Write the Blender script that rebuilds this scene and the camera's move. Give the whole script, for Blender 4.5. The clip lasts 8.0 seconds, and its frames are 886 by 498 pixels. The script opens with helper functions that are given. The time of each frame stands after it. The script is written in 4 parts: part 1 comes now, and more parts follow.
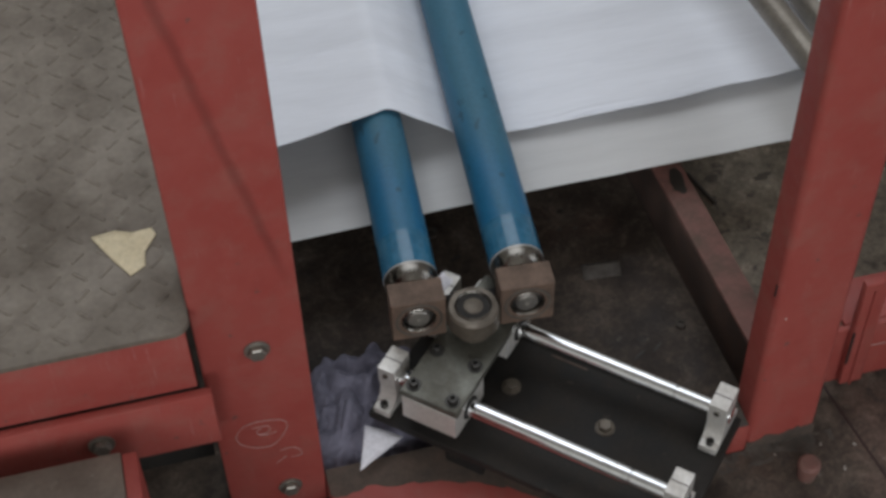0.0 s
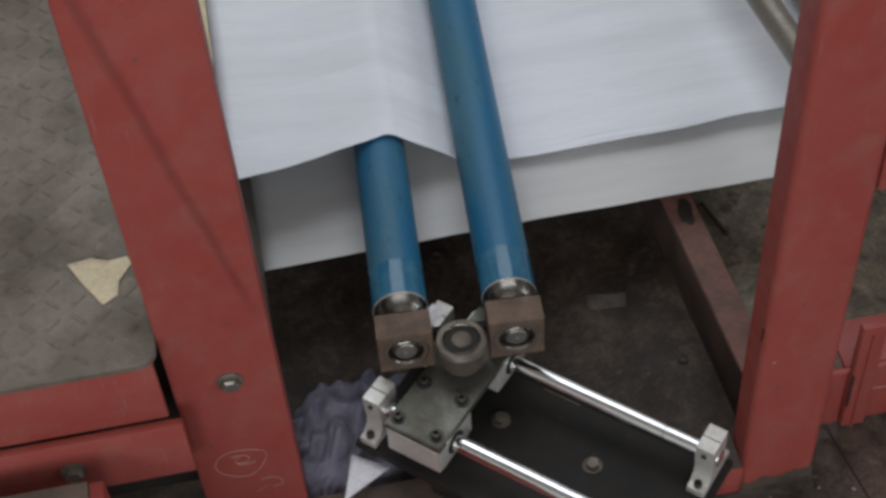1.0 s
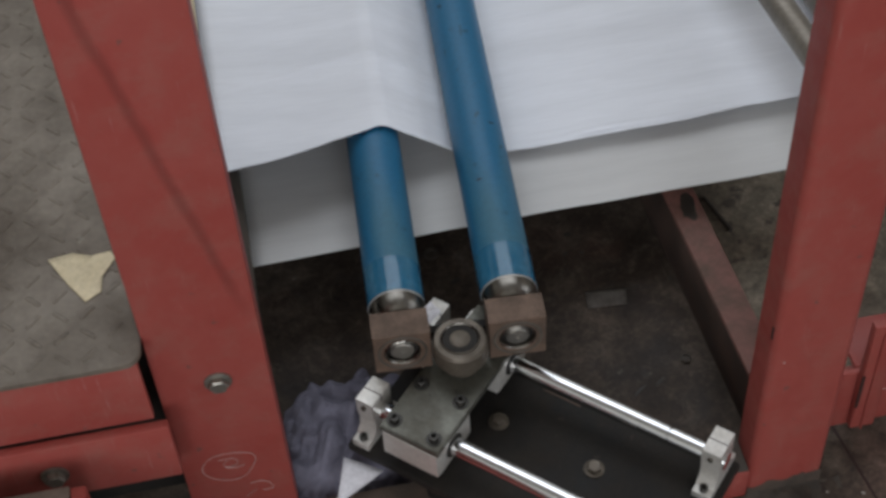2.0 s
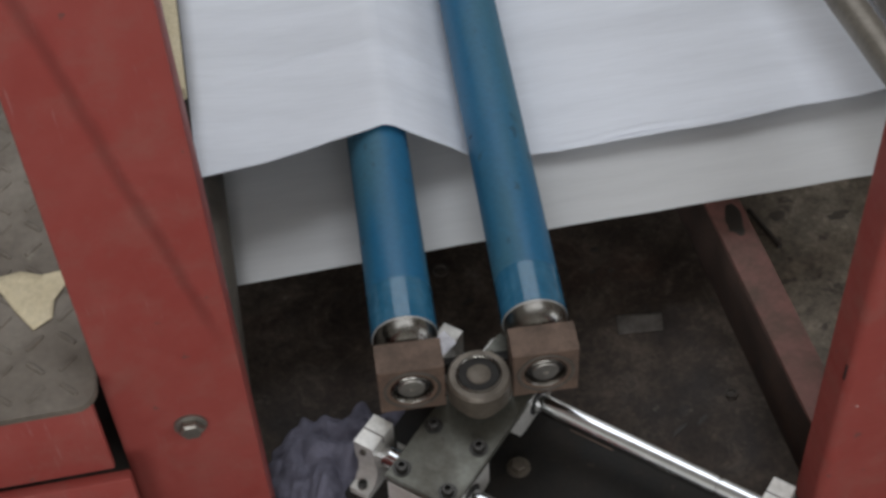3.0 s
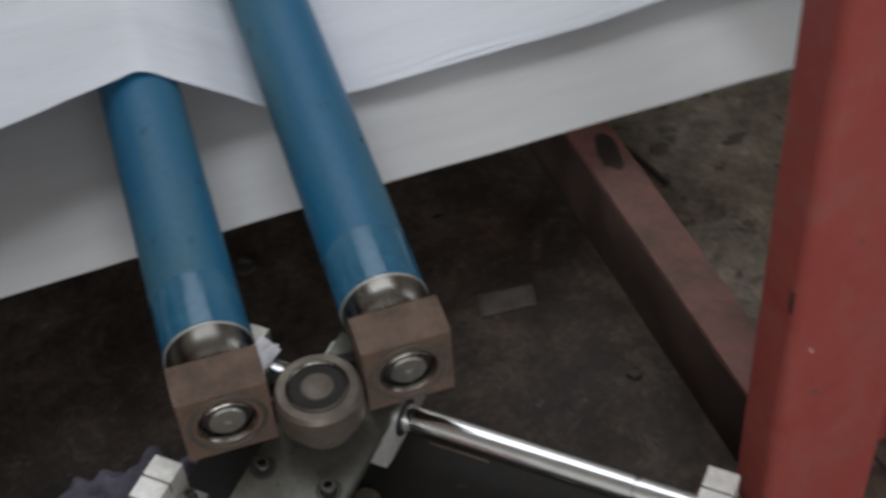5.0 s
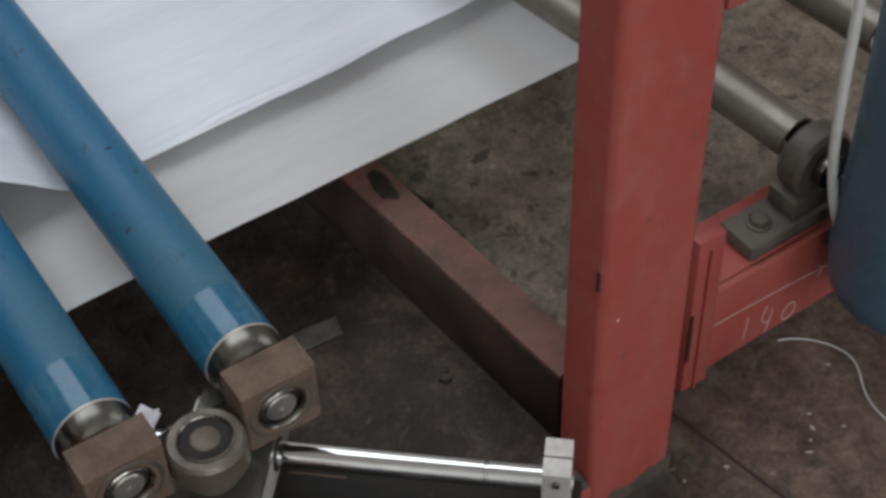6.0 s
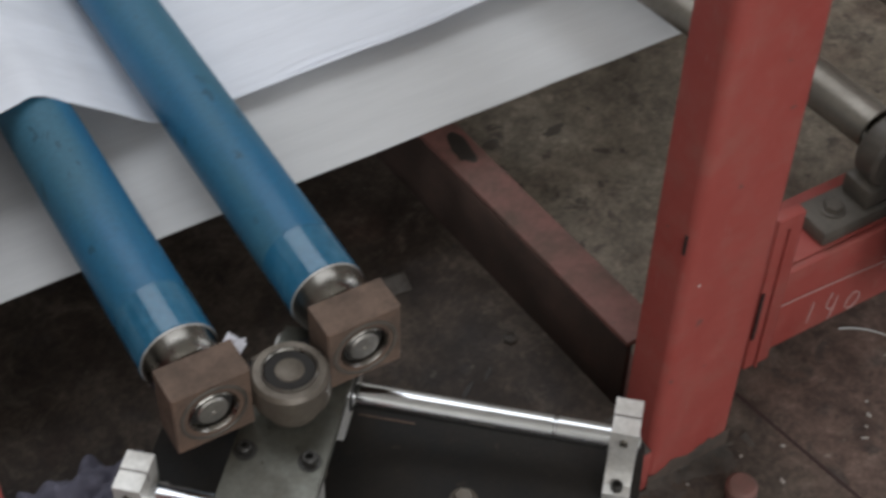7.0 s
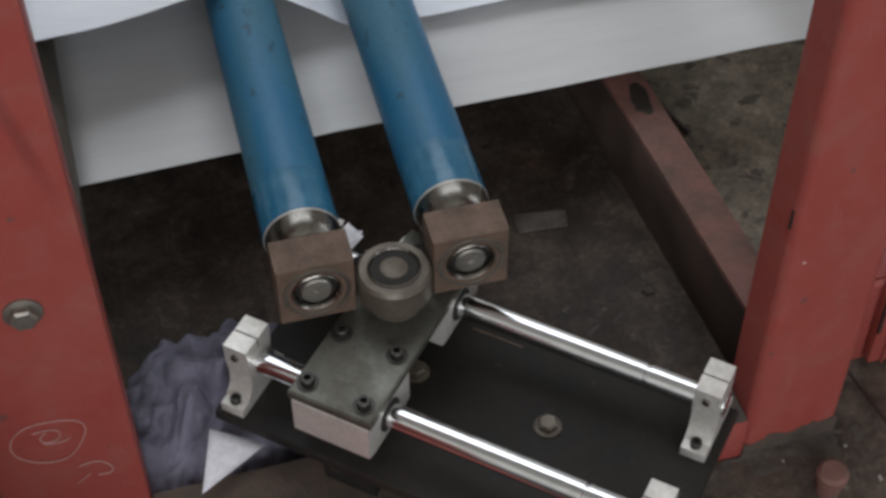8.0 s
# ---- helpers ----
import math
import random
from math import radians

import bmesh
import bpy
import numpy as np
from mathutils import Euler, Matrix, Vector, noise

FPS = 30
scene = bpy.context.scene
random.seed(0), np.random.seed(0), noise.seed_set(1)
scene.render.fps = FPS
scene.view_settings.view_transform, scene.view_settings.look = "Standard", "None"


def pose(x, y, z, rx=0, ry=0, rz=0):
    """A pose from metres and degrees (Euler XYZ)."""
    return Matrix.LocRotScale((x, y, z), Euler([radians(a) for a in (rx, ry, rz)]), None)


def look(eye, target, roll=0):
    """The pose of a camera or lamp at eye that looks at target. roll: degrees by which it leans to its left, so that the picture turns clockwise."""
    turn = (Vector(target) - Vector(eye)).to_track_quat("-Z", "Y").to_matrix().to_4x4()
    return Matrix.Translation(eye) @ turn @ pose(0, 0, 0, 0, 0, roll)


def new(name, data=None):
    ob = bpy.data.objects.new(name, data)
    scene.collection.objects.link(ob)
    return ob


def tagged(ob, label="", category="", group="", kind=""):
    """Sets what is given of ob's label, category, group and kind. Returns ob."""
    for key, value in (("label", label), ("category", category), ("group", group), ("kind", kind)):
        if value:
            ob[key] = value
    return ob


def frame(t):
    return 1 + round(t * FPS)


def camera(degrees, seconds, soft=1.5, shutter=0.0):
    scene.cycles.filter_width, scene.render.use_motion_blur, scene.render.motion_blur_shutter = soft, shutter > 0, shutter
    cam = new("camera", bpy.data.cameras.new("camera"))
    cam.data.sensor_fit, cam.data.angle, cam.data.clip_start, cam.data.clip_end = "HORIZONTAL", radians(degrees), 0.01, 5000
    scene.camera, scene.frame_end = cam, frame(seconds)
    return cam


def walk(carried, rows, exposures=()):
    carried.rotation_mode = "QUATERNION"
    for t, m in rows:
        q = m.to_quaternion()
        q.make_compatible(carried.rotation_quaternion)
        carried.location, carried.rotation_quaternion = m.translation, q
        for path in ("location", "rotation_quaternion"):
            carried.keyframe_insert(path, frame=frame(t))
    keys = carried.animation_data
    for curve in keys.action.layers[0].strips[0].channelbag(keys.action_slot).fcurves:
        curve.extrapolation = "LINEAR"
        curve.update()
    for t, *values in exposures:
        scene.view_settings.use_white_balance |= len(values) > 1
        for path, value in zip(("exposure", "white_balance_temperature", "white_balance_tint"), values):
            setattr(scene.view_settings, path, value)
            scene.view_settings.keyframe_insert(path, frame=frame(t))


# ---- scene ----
cam = camera(31.82, 8.0, soft=3.2, shutter=0.3)
PATH = [
    (0, (-0.3064, -0.2326, 1.6163), (-0.0222, 1.0427, 0.1021), -1.83),
    (0.5, (-0.1914, -0.1972, 1.6213), (-0.0143, 1.0820, 0.0942), -3.80),
    (1, (-0.1723, -0.2119, 1.6250), (-0.0122, 1.0823, 0.1086), -4.68),
    (1.2, (-0.1805, -0.2105, 1.6259), (-0.0074, 1.0777, 0.1058), -4.14),
    (2.3, (-0.1785, -0.1228, 1.5322), (0.0015, 1.1672, 0.0145), -3.92),
    (2.5, (-0.1753, -0.0800, 1.4997), (0.0043, 1.2024, -0.0245), -3.77),
    (3, (-0.1671, -0.0024, 1.4019), (0.0099, 1.2906, -0.1136), -3.59),
    (3.5, (-0.1743, 0.0706, 1.3160), (0.0244, 1.3671, -0.1939), -2.10),
    (4, (-0.1753, 0.1505, 1.2058), (0.0578, 1.4556, -0.2916), -1.20),
    (4.5, (-0.1678, 0.2097, 1.1275), (0.0862, 1.5178, -0.3640), -0.46),
    (5, (-0.0887, 0.1895, 1.0422), (0.2666, 1.4957, -0.4301), -5.07),
    (5.2, (-0.1097, 0.1513, 1.0992), (0.3682, 1.3978, -0.3900), -6.59),
    (6.4, (-0.2779, 0.1550, 1.1408), (0.5354, 1.2944, -0.2876), -0.22),
    (6.5, (-0.2883, 0.1508, 1.1419), (0.5304, 1.2956, -0.2791), 0.27),
    (7, (-0.3055, 0.1464, 1.1259), (0.4376, 1.3105, -0.3207), 1.73),
    (7.5, (-0.2621, 0.0902, 1.1683), (0.2642, 1.3088, -0.3278), 2.43),
    (8, (-0.1872, 0.0322, 1.1535), (0.1698, 1.3168, -0.3371), -0.38),
]
walk(cam, [(t, look(eye, target, roll)) for t, eye, target, roll in PATH],
     [(0, 0.0), (4.5, 0.0), (5.2, 0.02), (6.3, 0.28), (7.0, 0.24), (7.5, 0.14), (8.0, 0.14)])

# ---- world and large lights ----
world = bpy.data.worlds.new("world")
scene.world = world
world.use_nodes = True
wn = world.node_tree.nodes
sky = wn.new("ShaderNodeTexSky")
sky.sky_type, sky.sun_disc = "NISHITA", False
sky.sun_elevation, sky.sun_rotation = radians(42), radians(200)
world.node_tree.links.new(sky.outputs[0], wn["Background"].inputs[0])
wn["Background"].inputs[1].default_value = 0.10


def window_light(name, m, w, h, power, colour):
    lamp = bpy.data.lights.new(name, "AREA")
    lamp.shape, lamp.size, lamp.size_y, lamp.energy, lamp.color = "RECTANGLE", w, h, power, colour
    ob = new(name, lamp)
    ob.matrix_world = m
    return ob


# ---- materials ----
def node_mat(name):
    m = bpy.data.materials.new(name)
    m.use_nodes = True
    nt = m.node_tree
    return m, nt, nt.nodes["Principled BSDF"]


def noise_tex(nt, scale, detail=4.0, rough=0.6, stretch=None, distort=0.0):
    tc = nt.nodes.new("ShaderNodeTexCoord")
    n = nt.nodes.new("ShaderNodeTexNoise")
    n.inputs["Scale"].default_value, n.inputs["Detail"].default_value = scale, detail
    n.inputs["Roughness"].default_value, n.inputs["Distortion"].default_value = rough, distort
    if stretch:
        mp = nt.nodes.new("ShaderNodeMapping")
        mp.inputs["Scale"].default_value = stretch
        nt.links.new(tc.outputs["Object"], mp.inputs[0])
        nt.links.new(mp.outputs[0], n.inputs["Vector"])
    else:
        nt.links.new(tc.outputs["Object"], n.inputs["Vector"])
    return n.outputs[0]


def ramp(nt, fac, stops):
    r = nt.nodes.new("ShaderNodeValToRGB")
    while len(r.color_ramp.elements) < len(stops):
        r.color_ramp.elements.new(0.5)
    for e, (p, c) in zip(r.color_ramp.elements, stops):
        e.position, e.color = p, (*c, 1) if len(c) == 3 else c
    nt.links.new(fac, r.inputs[0])
    return r.outputs[0]


def mixed(nt, fac, a, b, mode="MIX"):
    m = nt.nodes.new("ShaderNodeMix")
    m.data_type, m.blend_type = "RGBA", mode
    for sock, v in ((m.inputs[0], fac), (m.inputs[6], a), (m.inputs[7], b)):
        if isinstance(v, (int, float)):
            sock.default_value = v
        elif isinstance(v, tuple):
            sock.default_value = (*v, 1)
        else:
            nt.links.new(v, sock)
    return m.outputs[2]


def grey(v):
    return (v, v, v)


def bump(nt, bsdf, height, strength, dist=0.002):
    b = nt.nodes.new("ShaderNodeBump")
    b.inputs["Strength"].default_value, b.inputs["Distance"].default_value = strength, dist
    nt.links.new(height, b.inputs["Height"])
    nt.links.new(b.outputs[0], bsdf.inputs["Normal"])


def surface(name, base, other, rough=0.5, metal=0.0, coarse=14.0, fine=160.0, amount=0.6, speck=None,
            bump_amount=0.15, spread=0.15, stretch=None, spec=0.5):
    """Two scales of variation: broad stains between two colours, fine grain in relief, gloss that varies."""
    m, nt, b = node_mat(name)
    big = noise_tex(nt, coarse, 5, 0.65, stretch)
    small = noise_tex(nt, fine, 3, 0.6, stretch)
    col = mixed(nt, ramp(nt, big, [(0.38, grey(0)), (0.68, grey(amount))]), base, other)
    col = mixed(nt, 0.35, col, ramp(nt, small, [(0.3, grey(0.62)), (0.7, grey(1.25))]), "MULTIPLY")
    if speck:
        s = noise_tex(nt, coarse * 5.5, 3, 0.6)
        col = mixed(nt, ramp(nt, s, [(0.66, grey(0)), (0.72, grey(0.8))]), col, speck)
    nt.links.new(col, b.inputs["Base Color"])
    rg = ramp(nt, big, [(0.3, grey(max(rough - spread, 0.02))), (0.7, grey(min(rough + spread, 1)))])
    nt.links.new(rg, b.inputs["Roughness"])
    b.inputs["Metallic"].default_value = metal
    b.inputs["Specular IOR Level"].default_value = spec
    bump(nt, b, small, bump_amount)
    return m


def plain(name, colour, rough=0.5, metal=0.0, spec=0.5):
    m, nt, b = node_mat(name)
    n = noise_tex(nt, 60, 4, 0.6)
    nt.links.new(mixed(nt, 0.25, colour, ramp(nt, n, [(0.3, grey(0.6)), (0.7, grey(1.2))]), "MULTIPLY"), b.inputs["Base Color"])
    b.inputs["Roughness"].default_value, b.inputs["Metallic"].default_value = rough, metal
    b.inputs["Specular IOR Level"].default_value = spec
    return m


def floor_material():
    """Oil-stained concrete, also darkened for the machine's shade; worn maroon floor paint in front of and beside the
    frame, bare grey concrete beyond the floor rail.
    """
    m, nt, b = node_mat("floor_concrete")
    geo = nt.nodes.new("ShaderNodeNewGeometry")
    sep = nt.nodes.new("ShaderNodeSeparateXYZ")
    nt.links.new(geo.outputs["Position"], sep.inputs[0])
    wob = noise_tex(nt, 9, 5, 0.65)

    def edge(axis, at, soft, wobble):
        a = nt.nodes.new("ShaderNodeMath")
        a.operation, a.inputs[1].default_value = "MULTIPLY_ADD", wobble
        nt.links.new(wob, a.inputs[0])
        nt.links.new(sep.outputs[axis], a.inputs[2])
        r = nt.nodes.new("ShaderNodeMapRange")
        r.inputs[1].default_value, r.inputs[2].default_value = at + wobble / 2 - soft, at + wobble / 2 + soft
        nt.links.new(a.outputs[0], r.inputs[0])
        return r.outputs[0]

    big = noise_tex(nt, 7, 6, 0.7, distort=0.6)
    mid = noise_tex(nt, 26, 5, 0.65)
    small = noise_tex(nt, 190, 3, 0.6)
    # oil stains, with the shade under the machine put into the colours
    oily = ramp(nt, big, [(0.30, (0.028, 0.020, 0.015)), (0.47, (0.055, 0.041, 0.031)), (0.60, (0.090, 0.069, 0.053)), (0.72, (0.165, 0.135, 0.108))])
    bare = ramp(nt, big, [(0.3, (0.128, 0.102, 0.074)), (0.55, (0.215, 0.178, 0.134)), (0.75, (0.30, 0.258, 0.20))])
    paint = ramp(nt, mid, [(0.3, (0.082, 0.053, 0.041)), (0.55, (0.108, 0.071, 0.055)), (0.78, (0.142, 0.098, 0.078))])
    front = nt.nodes.new("ShaderNodeMath")
    front.operation, front.inputs[0].default_value = "SUBTRACT", 1.0
    nt.links.new(edge(1, 0.83, 0.03, 0.12), front.inputs[1])
    right = nt.nodes.new("ShaderNodeMath")
    right.operation = "MAXIMUM"
    nt.links.new(front.outputs[0], right.inputs[0])
    right.inputs[1].default_value = 0.0
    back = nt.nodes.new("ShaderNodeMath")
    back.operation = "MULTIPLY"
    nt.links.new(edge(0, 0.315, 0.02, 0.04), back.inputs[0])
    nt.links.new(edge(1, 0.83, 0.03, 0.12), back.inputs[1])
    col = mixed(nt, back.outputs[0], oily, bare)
    both = nt.nodes.new("ShaderNodeMath")
    both.operation = "MULTIPLY"
    nt.links.new(right.outputs[0], both.inputs[0])
    nt.links.new(edge(0, 0.415, 0.03, 0.06), both.inputs[1])
    col = mixed(nt, both.outputs[0], col, paint)
    scum = ramp(nt, noise_tex(nt, 16, 6, 0.8, distort=0.8), [(0.52, grey(0)), (0.66, grey(0.55))])
    col = mixed(nt, scum, col, (0.135, 0.108, 0.085))
    spots = ramp(nt, noise_tex(nt, 30, 3, 0.55, distort=0.6), [(0.60, grey(0)), (0.68, grey(0.7))])
    col = mixed(nt, spots, col, (0.05, 0.04, 0.034))
    chips = ramp(nt, noise_tex(nt, 58, 3, 0.6), [(0.66, grey(0)), (0.76, grey(0.45))])
    col = mixed(nt, chips, col, (0.20, 0.175, 0.145))
    rusty = ramp(nt, noise_tex(nt, 5, 4, 0.7), [(0.55, grey(0)), (0.7, grey(0.55))])
    col = mixed(nt, rusty, col, (0.075, 0.043, 0.031))
    col = mixed(nt, 0.7, col, ramp(nt, mid, [(0.3, grey(0.55)), (0.7, grey(1.4))]), "MULTIPLY")
    patch = noise_tex(nt, 15, 6, 0.75, distort=1.0)
    col = mixed(nt, 0.6, col, ramp(nt, patch, [(0.35, grey(0.6)), (0.65, grey(1.35))]), "MULTIPLY")
    scuff = noise_tex(nt, 75, 5, 0.75, distort=1.4)
    col = mixed(nt, 0.75, col, ramp(nt, scuff, [(0.33, grey(0.6)), (0.52, grey(1.0)), (0.68, grey(1.45))]), "MULTIPLY")
    col = mixed(nt, 0.4, col, ramp(nt, small, [(0.3, grey(0.6)), (0.7, grey(1.3))]), "MULTIPLY")
    nt.links.new(col, b.inputs["Base Color"])
    nt.links.new(ramp(nt, big, [(0.3, grey(0.55)), (0.7, grey(0.9))]), b.inputs["Roughness"])
    b.inputs["Specular IOR Level"].default_value = 0.3
    bump(nt, b, mid, 0.25, 0.003)
    return m


def red_paint(name="red_enamel", streak=False):
    """Brick-red machine enamel: dusty patches, scratches and chips; streak: one long slanting dark line down the face.
    """
    m, nt, b = node_mat(name)
    big = noise_tex(nt, 9, 5, 0.65, distort=0.4)
    mid = noise_tex(nt, 45, 4, 0.6)
    small = noise_tex(nt, 260, 2, 0.5)
    col = mixed(nt, ramp(nt, big, [(0.36, grey(0)), (0.7, grey(0.8))]), (0.282, 0.053, 0.043), (0.315, 0.080, 0.066))
    dust = ramp(nt, noise_tex(nt, 22, 6, 0.75), [(0.48, grey(0)), (0.72, grey(0.5))])
    col = mixed(nt, dust, col, (0.27, 0.115, 0.09))
    scratch = ramp(nt, noise_tex(nt, 30, 3, 0.7, stretch=(9, 9, 0.6)), [(0.64, grey(0)), (0.71, grey(0.35))])
    col = mixed(nt, scratch, col, (0.36, 0.20, 0.18))
    chip = ramp(nt, noise_tex(nt, 62, 3, 0.5), [(0.70, grey(0)), (0.72, grey(0.7))])
    col = mixed(nt, chip, col, (0.13, 0.07, 0.06))
    if streak:
        tc = nt.nodes.new("ShaderNodeTexCoord")
        sep = nt.nodes.new("ShaderNodeSeparateXYZ")
        nt.links.new(tc.outputs["Object"], sep.inputs[0])

        def calc(op, *vals):
            k = nt.nodes.new("ShaderNodeMath")
            k.operation = op
            for sock, v in zip(k.inputs, vals):
                if isinstance(v, (int, float)):
                    sock.default_value = v
                else:
                    nt.links.new(v, sock)
            return k.outputs[0]

        line = calc("MULTIPLY_ADD", sep.outputs[2], 0.202, sep.outputs[0])
        off = calc("ABSOLUTE", calc("SUBTRACT", calc("MULTIPLY_ADD", big, 0.016, line), 0.194))
        run = ramp(nt, calc("MULTIPLY", off, 100.0), [(0.0, grey(0.42)), (0.35, grey(0.30)), (0.75, grey(0))])
        low = ramp(nt, sep.outputs[2], [(0.40, grey(0)), (0.47, grey(1))])
        col = mixed(nt, mixed(nt, 1.0, run, low, "MULTIPLY"), col, (0.10, 0.024, 0.020))
    nt.links.new(col, b.inputs["Base Color"])
    nt.links.new(ramp(nt, mid, [(0.3, grey(0.42)), (0.7, grey(0.62))]), b.inputs["Roughness"])
    b.inputs["Specular IOR Level"].default_value = 0.32
    bump(nt, b, mid, 0.08, 0.002)
    return m


def web_material(name, tone):
    """Thin non-woven cloth: faint threads across the run, soft streaks, a little light coming through."""
    m, nt, b = node_mat(name)
    streak = noise_tex(nt, 7, 4, 0.6, stretch=(0.35, 3.0, 1))
    thread = noise_tex(nt, 90, 3, 0.6, stretch=(0.25, 4.0, 1))
    col = mixed(nt, ramp(nt, streak, [(0.3, grey(0)), (0.72, grey(0.75))]), tone, tuple(v * 0.86 for v in tone))
    col = mixed(nt, 0.2, col, ramp(nt, thread, [(0.3, grey(0.8)), (0.7, grey(1.1))]), "MULTIPLY")
    nt.links.new(col, b.inputs["Base Color"])
    b.inputs["Roughness"].default_value = 0.75
    b.inputs["Specular IOR Level"].default_value = 0.25
    bump(nt, b, thread, 0.12, 0.002)
    tr = nt.nodes.new("ShaderNodeBsdfTranslucent")
    nt.links.new(col, tr.inputs[0])
    mx = nt.nodes.new("ShaderNodeMixShader")
    mx.inputs[0].default_value = 0.16
    out = nt.nodes["Material Output"]
    nt.links.new(b.outputs[0], mx.inputs[1])
    nt.links.new(tr.outputs[0], mx.inputs[2])
    nt.links.new(mx.outputs[0], out.inputs[0])
    return m


def chequer_material():
    m = surface("chequer_plate_steel", (0.185, 0.155, 0.122), (0.098, 0.077, 0.058), 0.55, 0.2, 9, 140, 0.95, (0.20, 0.175, 0.14))
    return m


FLOOR = floor_material()
RED = red_paint()
RED_STREAK = red_paint("red_enamel_with_dark_streak", True)
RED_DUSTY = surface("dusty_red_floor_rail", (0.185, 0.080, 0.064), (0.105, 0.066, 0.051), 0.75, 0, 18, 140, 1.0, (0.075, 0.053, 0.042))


def blue_rubber():
    """Blue rubber, worn to a grey-green bloom along one side of the sleeve."""
    m, nt, b = node_mat("blue_rubber_sleeve")
    worn = noise_tex(nt, 17, 3, 0.5, stretch=(1, 0.16, 1))
    fine = noise_tex(nt, 210, 3, 0.6)
    col = mixed(nt, ramp(nt, worn, [(0.45, grey(0)), (0.62, grey(0.6))]), (0.010, 0.114, 0.224), (0.048, 0.132, 0.162))
    col = mixed(nt, 0.3, col, ramp(nt, fine, [(0.3, grey(0.65)), (0.7, grey(1.25))]), "MULTIPLY")
    dirt = ramp(nt, noise_tex(nt, 60, 3, 0.6, stretch=(1, 0.5, 1)), [(0.655, grey(0)), (0.70, grey(0.6))])
    col = mixed(nt, dirt, col, (0.01, 0.04, 0.06))
    nt.links.new(col, b.inputs["Base Color"])
    nt.links.new(ramp(nt, worn, [(0.4, grey(0.42)), (0.65, grey(0.62))]), b.inputs["Roughness"])
    bump(nt, b, fine, 0.06, 0.001)
    return m


BLUE = blue_rubber()
# rail side darker than its flange: oil and the side's shade in one colour
RAIL_SIDE = surface("oily_shaded_rail_side", (0.036, 0.023, 0.018), (0.085, 0.050, 0.038), 0.7, 0, 16, 140, 0.9, (0.05, 0.034, 0.027))
TAPE = surface("clear_blue_tape", (0.020, 0.115, 0.205), (0.045, 0.155, 0.245), 0.13, 0, 40, 150, 0.9, None, 0.04, 0.06)
STEEL = surface("turned_steel", (0.25, 0.235, 0.21), (0.15, 0.135, 0.115), 0.29, 1.0, 20, 200, 0.7, None, 0.05, 0.08)
DULL_STEEL = surface("dull_roller_steel", (0.24, 0.215, 0.18), (0.15, 0.13, 0.105), 0.40, 0.55, 11, 180, 0.8, None, 0.06, 0.1)
SHAFT = surface("ground_shaft_end", (0.48, 0.46, 0.42), (0.33, 0.30, 0.26), 0.38, 0.9, 40, 220, 0.7, None, 0.06)
CHROME = plain("chromed_rod", (0.74, 0.75, 0.76), 0.13, 1.0)
RUST = surface("rusty_steel", (0.145, 0.092, 0.064), (0.085, 0.060, 0.045), 0.7, 0.2, 34, 240, 0.95, (0.19, 0.115, 0.07), 0.3)
BOSS = surface("machined_grey_iron", (0.135, 0.113, 0.088), (0.082, 0.066, 0.05), 0.5, 0.45, 34, 240, 0.8, None, 0.15)
RUBBER = plain("bearing_seal", (0.022, 0.020, 0.018), 0.7, 0, 0.25)
PLATE = surface("oiled_carriage_plate", (0.12, 0.118, 0.098), (0.075, 0.068, 0.052), 0.42, 0.55, 24, 200, 0.9, (0.05, 0.045, 0.035), 0.08)
ALU = surface("cast_aluminium", (0.60, 0.58, 0.54), (0.46, 0.43, 0.38), 0.45, 0.45, 30, 220, 0.6, None, 0.08)
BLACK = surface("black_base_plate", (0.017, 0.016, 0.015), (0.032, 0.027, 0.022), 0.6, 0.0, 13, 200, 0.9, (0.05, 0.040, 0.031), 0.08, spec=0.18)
BLACK_SCREW = plain("black_oxide_screw", (0.05, 0.047, 0.042), 0.4, 0.7)
ZINC = surface("zinc_bolt", (0.34, 0.32, 0.28), (0.2, 0.18, 0.15), 0.42, 0.8, 60, 250, 0.8, None, 0.1)
CHEQUER = chequer_material()
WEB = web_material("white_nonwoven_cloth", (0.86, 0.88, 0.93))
# white paper greyed: the upper web's shade is put into this tone
WEB_LOW = web_material("shaded_white_paper_web", (0.68, 0.675, 0.665))
CREAM = surface("cream_card", (0.62, 0.53, 0.36), (0.52, 0.43, 0.27), 0.8, 0, 30, 200, 0.6)
RAG = surface("blue_grey_rag", (0.18, 0.172, 0.22), (0.105, 0.10, 0.13), 0.95, 0, 30, 240, 0.9, None, 0.4)
PAPER = surface("white_paper_scrap", (0.66, 0.65, 0.68), (0.5, 0.49, 0.53), 0.8, 0, 30, 200, 0.5)
MOTOR = surface("blue_motor_enamel", (0.058, 0.105, 0.145), (0.045, 0.085, 0.12), 0.45, 0, 10, 180, 0.7, None, 0.06)
CABLE = plain("pale_grey_cable", (0.50, 0.50, 0.47), 0.5)
CHALK = plain("chalk_line", (0.50, 0.33, 0.30), 0.95)
SLOT = plain("dark_slot", (0.03, 0.012, 0.010), 0.8)
CASTING = surface("oily_cast_iron", (0.075, 0.064, 0.052), (0.12, 0.10, 0.08), 0.55, 0.3, 30, 220, 0.8, None, 0.2)
WALL = surface("plaster_wall", (0.62, 0.60, 0.56), (0.52, 0.50, 0.46), 0.9, 0, 2, 40, 0.6)
GRIME = surface("black_grime", (0.05, 0.042, 0.034), (0.09, 0.07, 0.055), 0.8, 0, 60, 220, 0.8, None, 0.5)
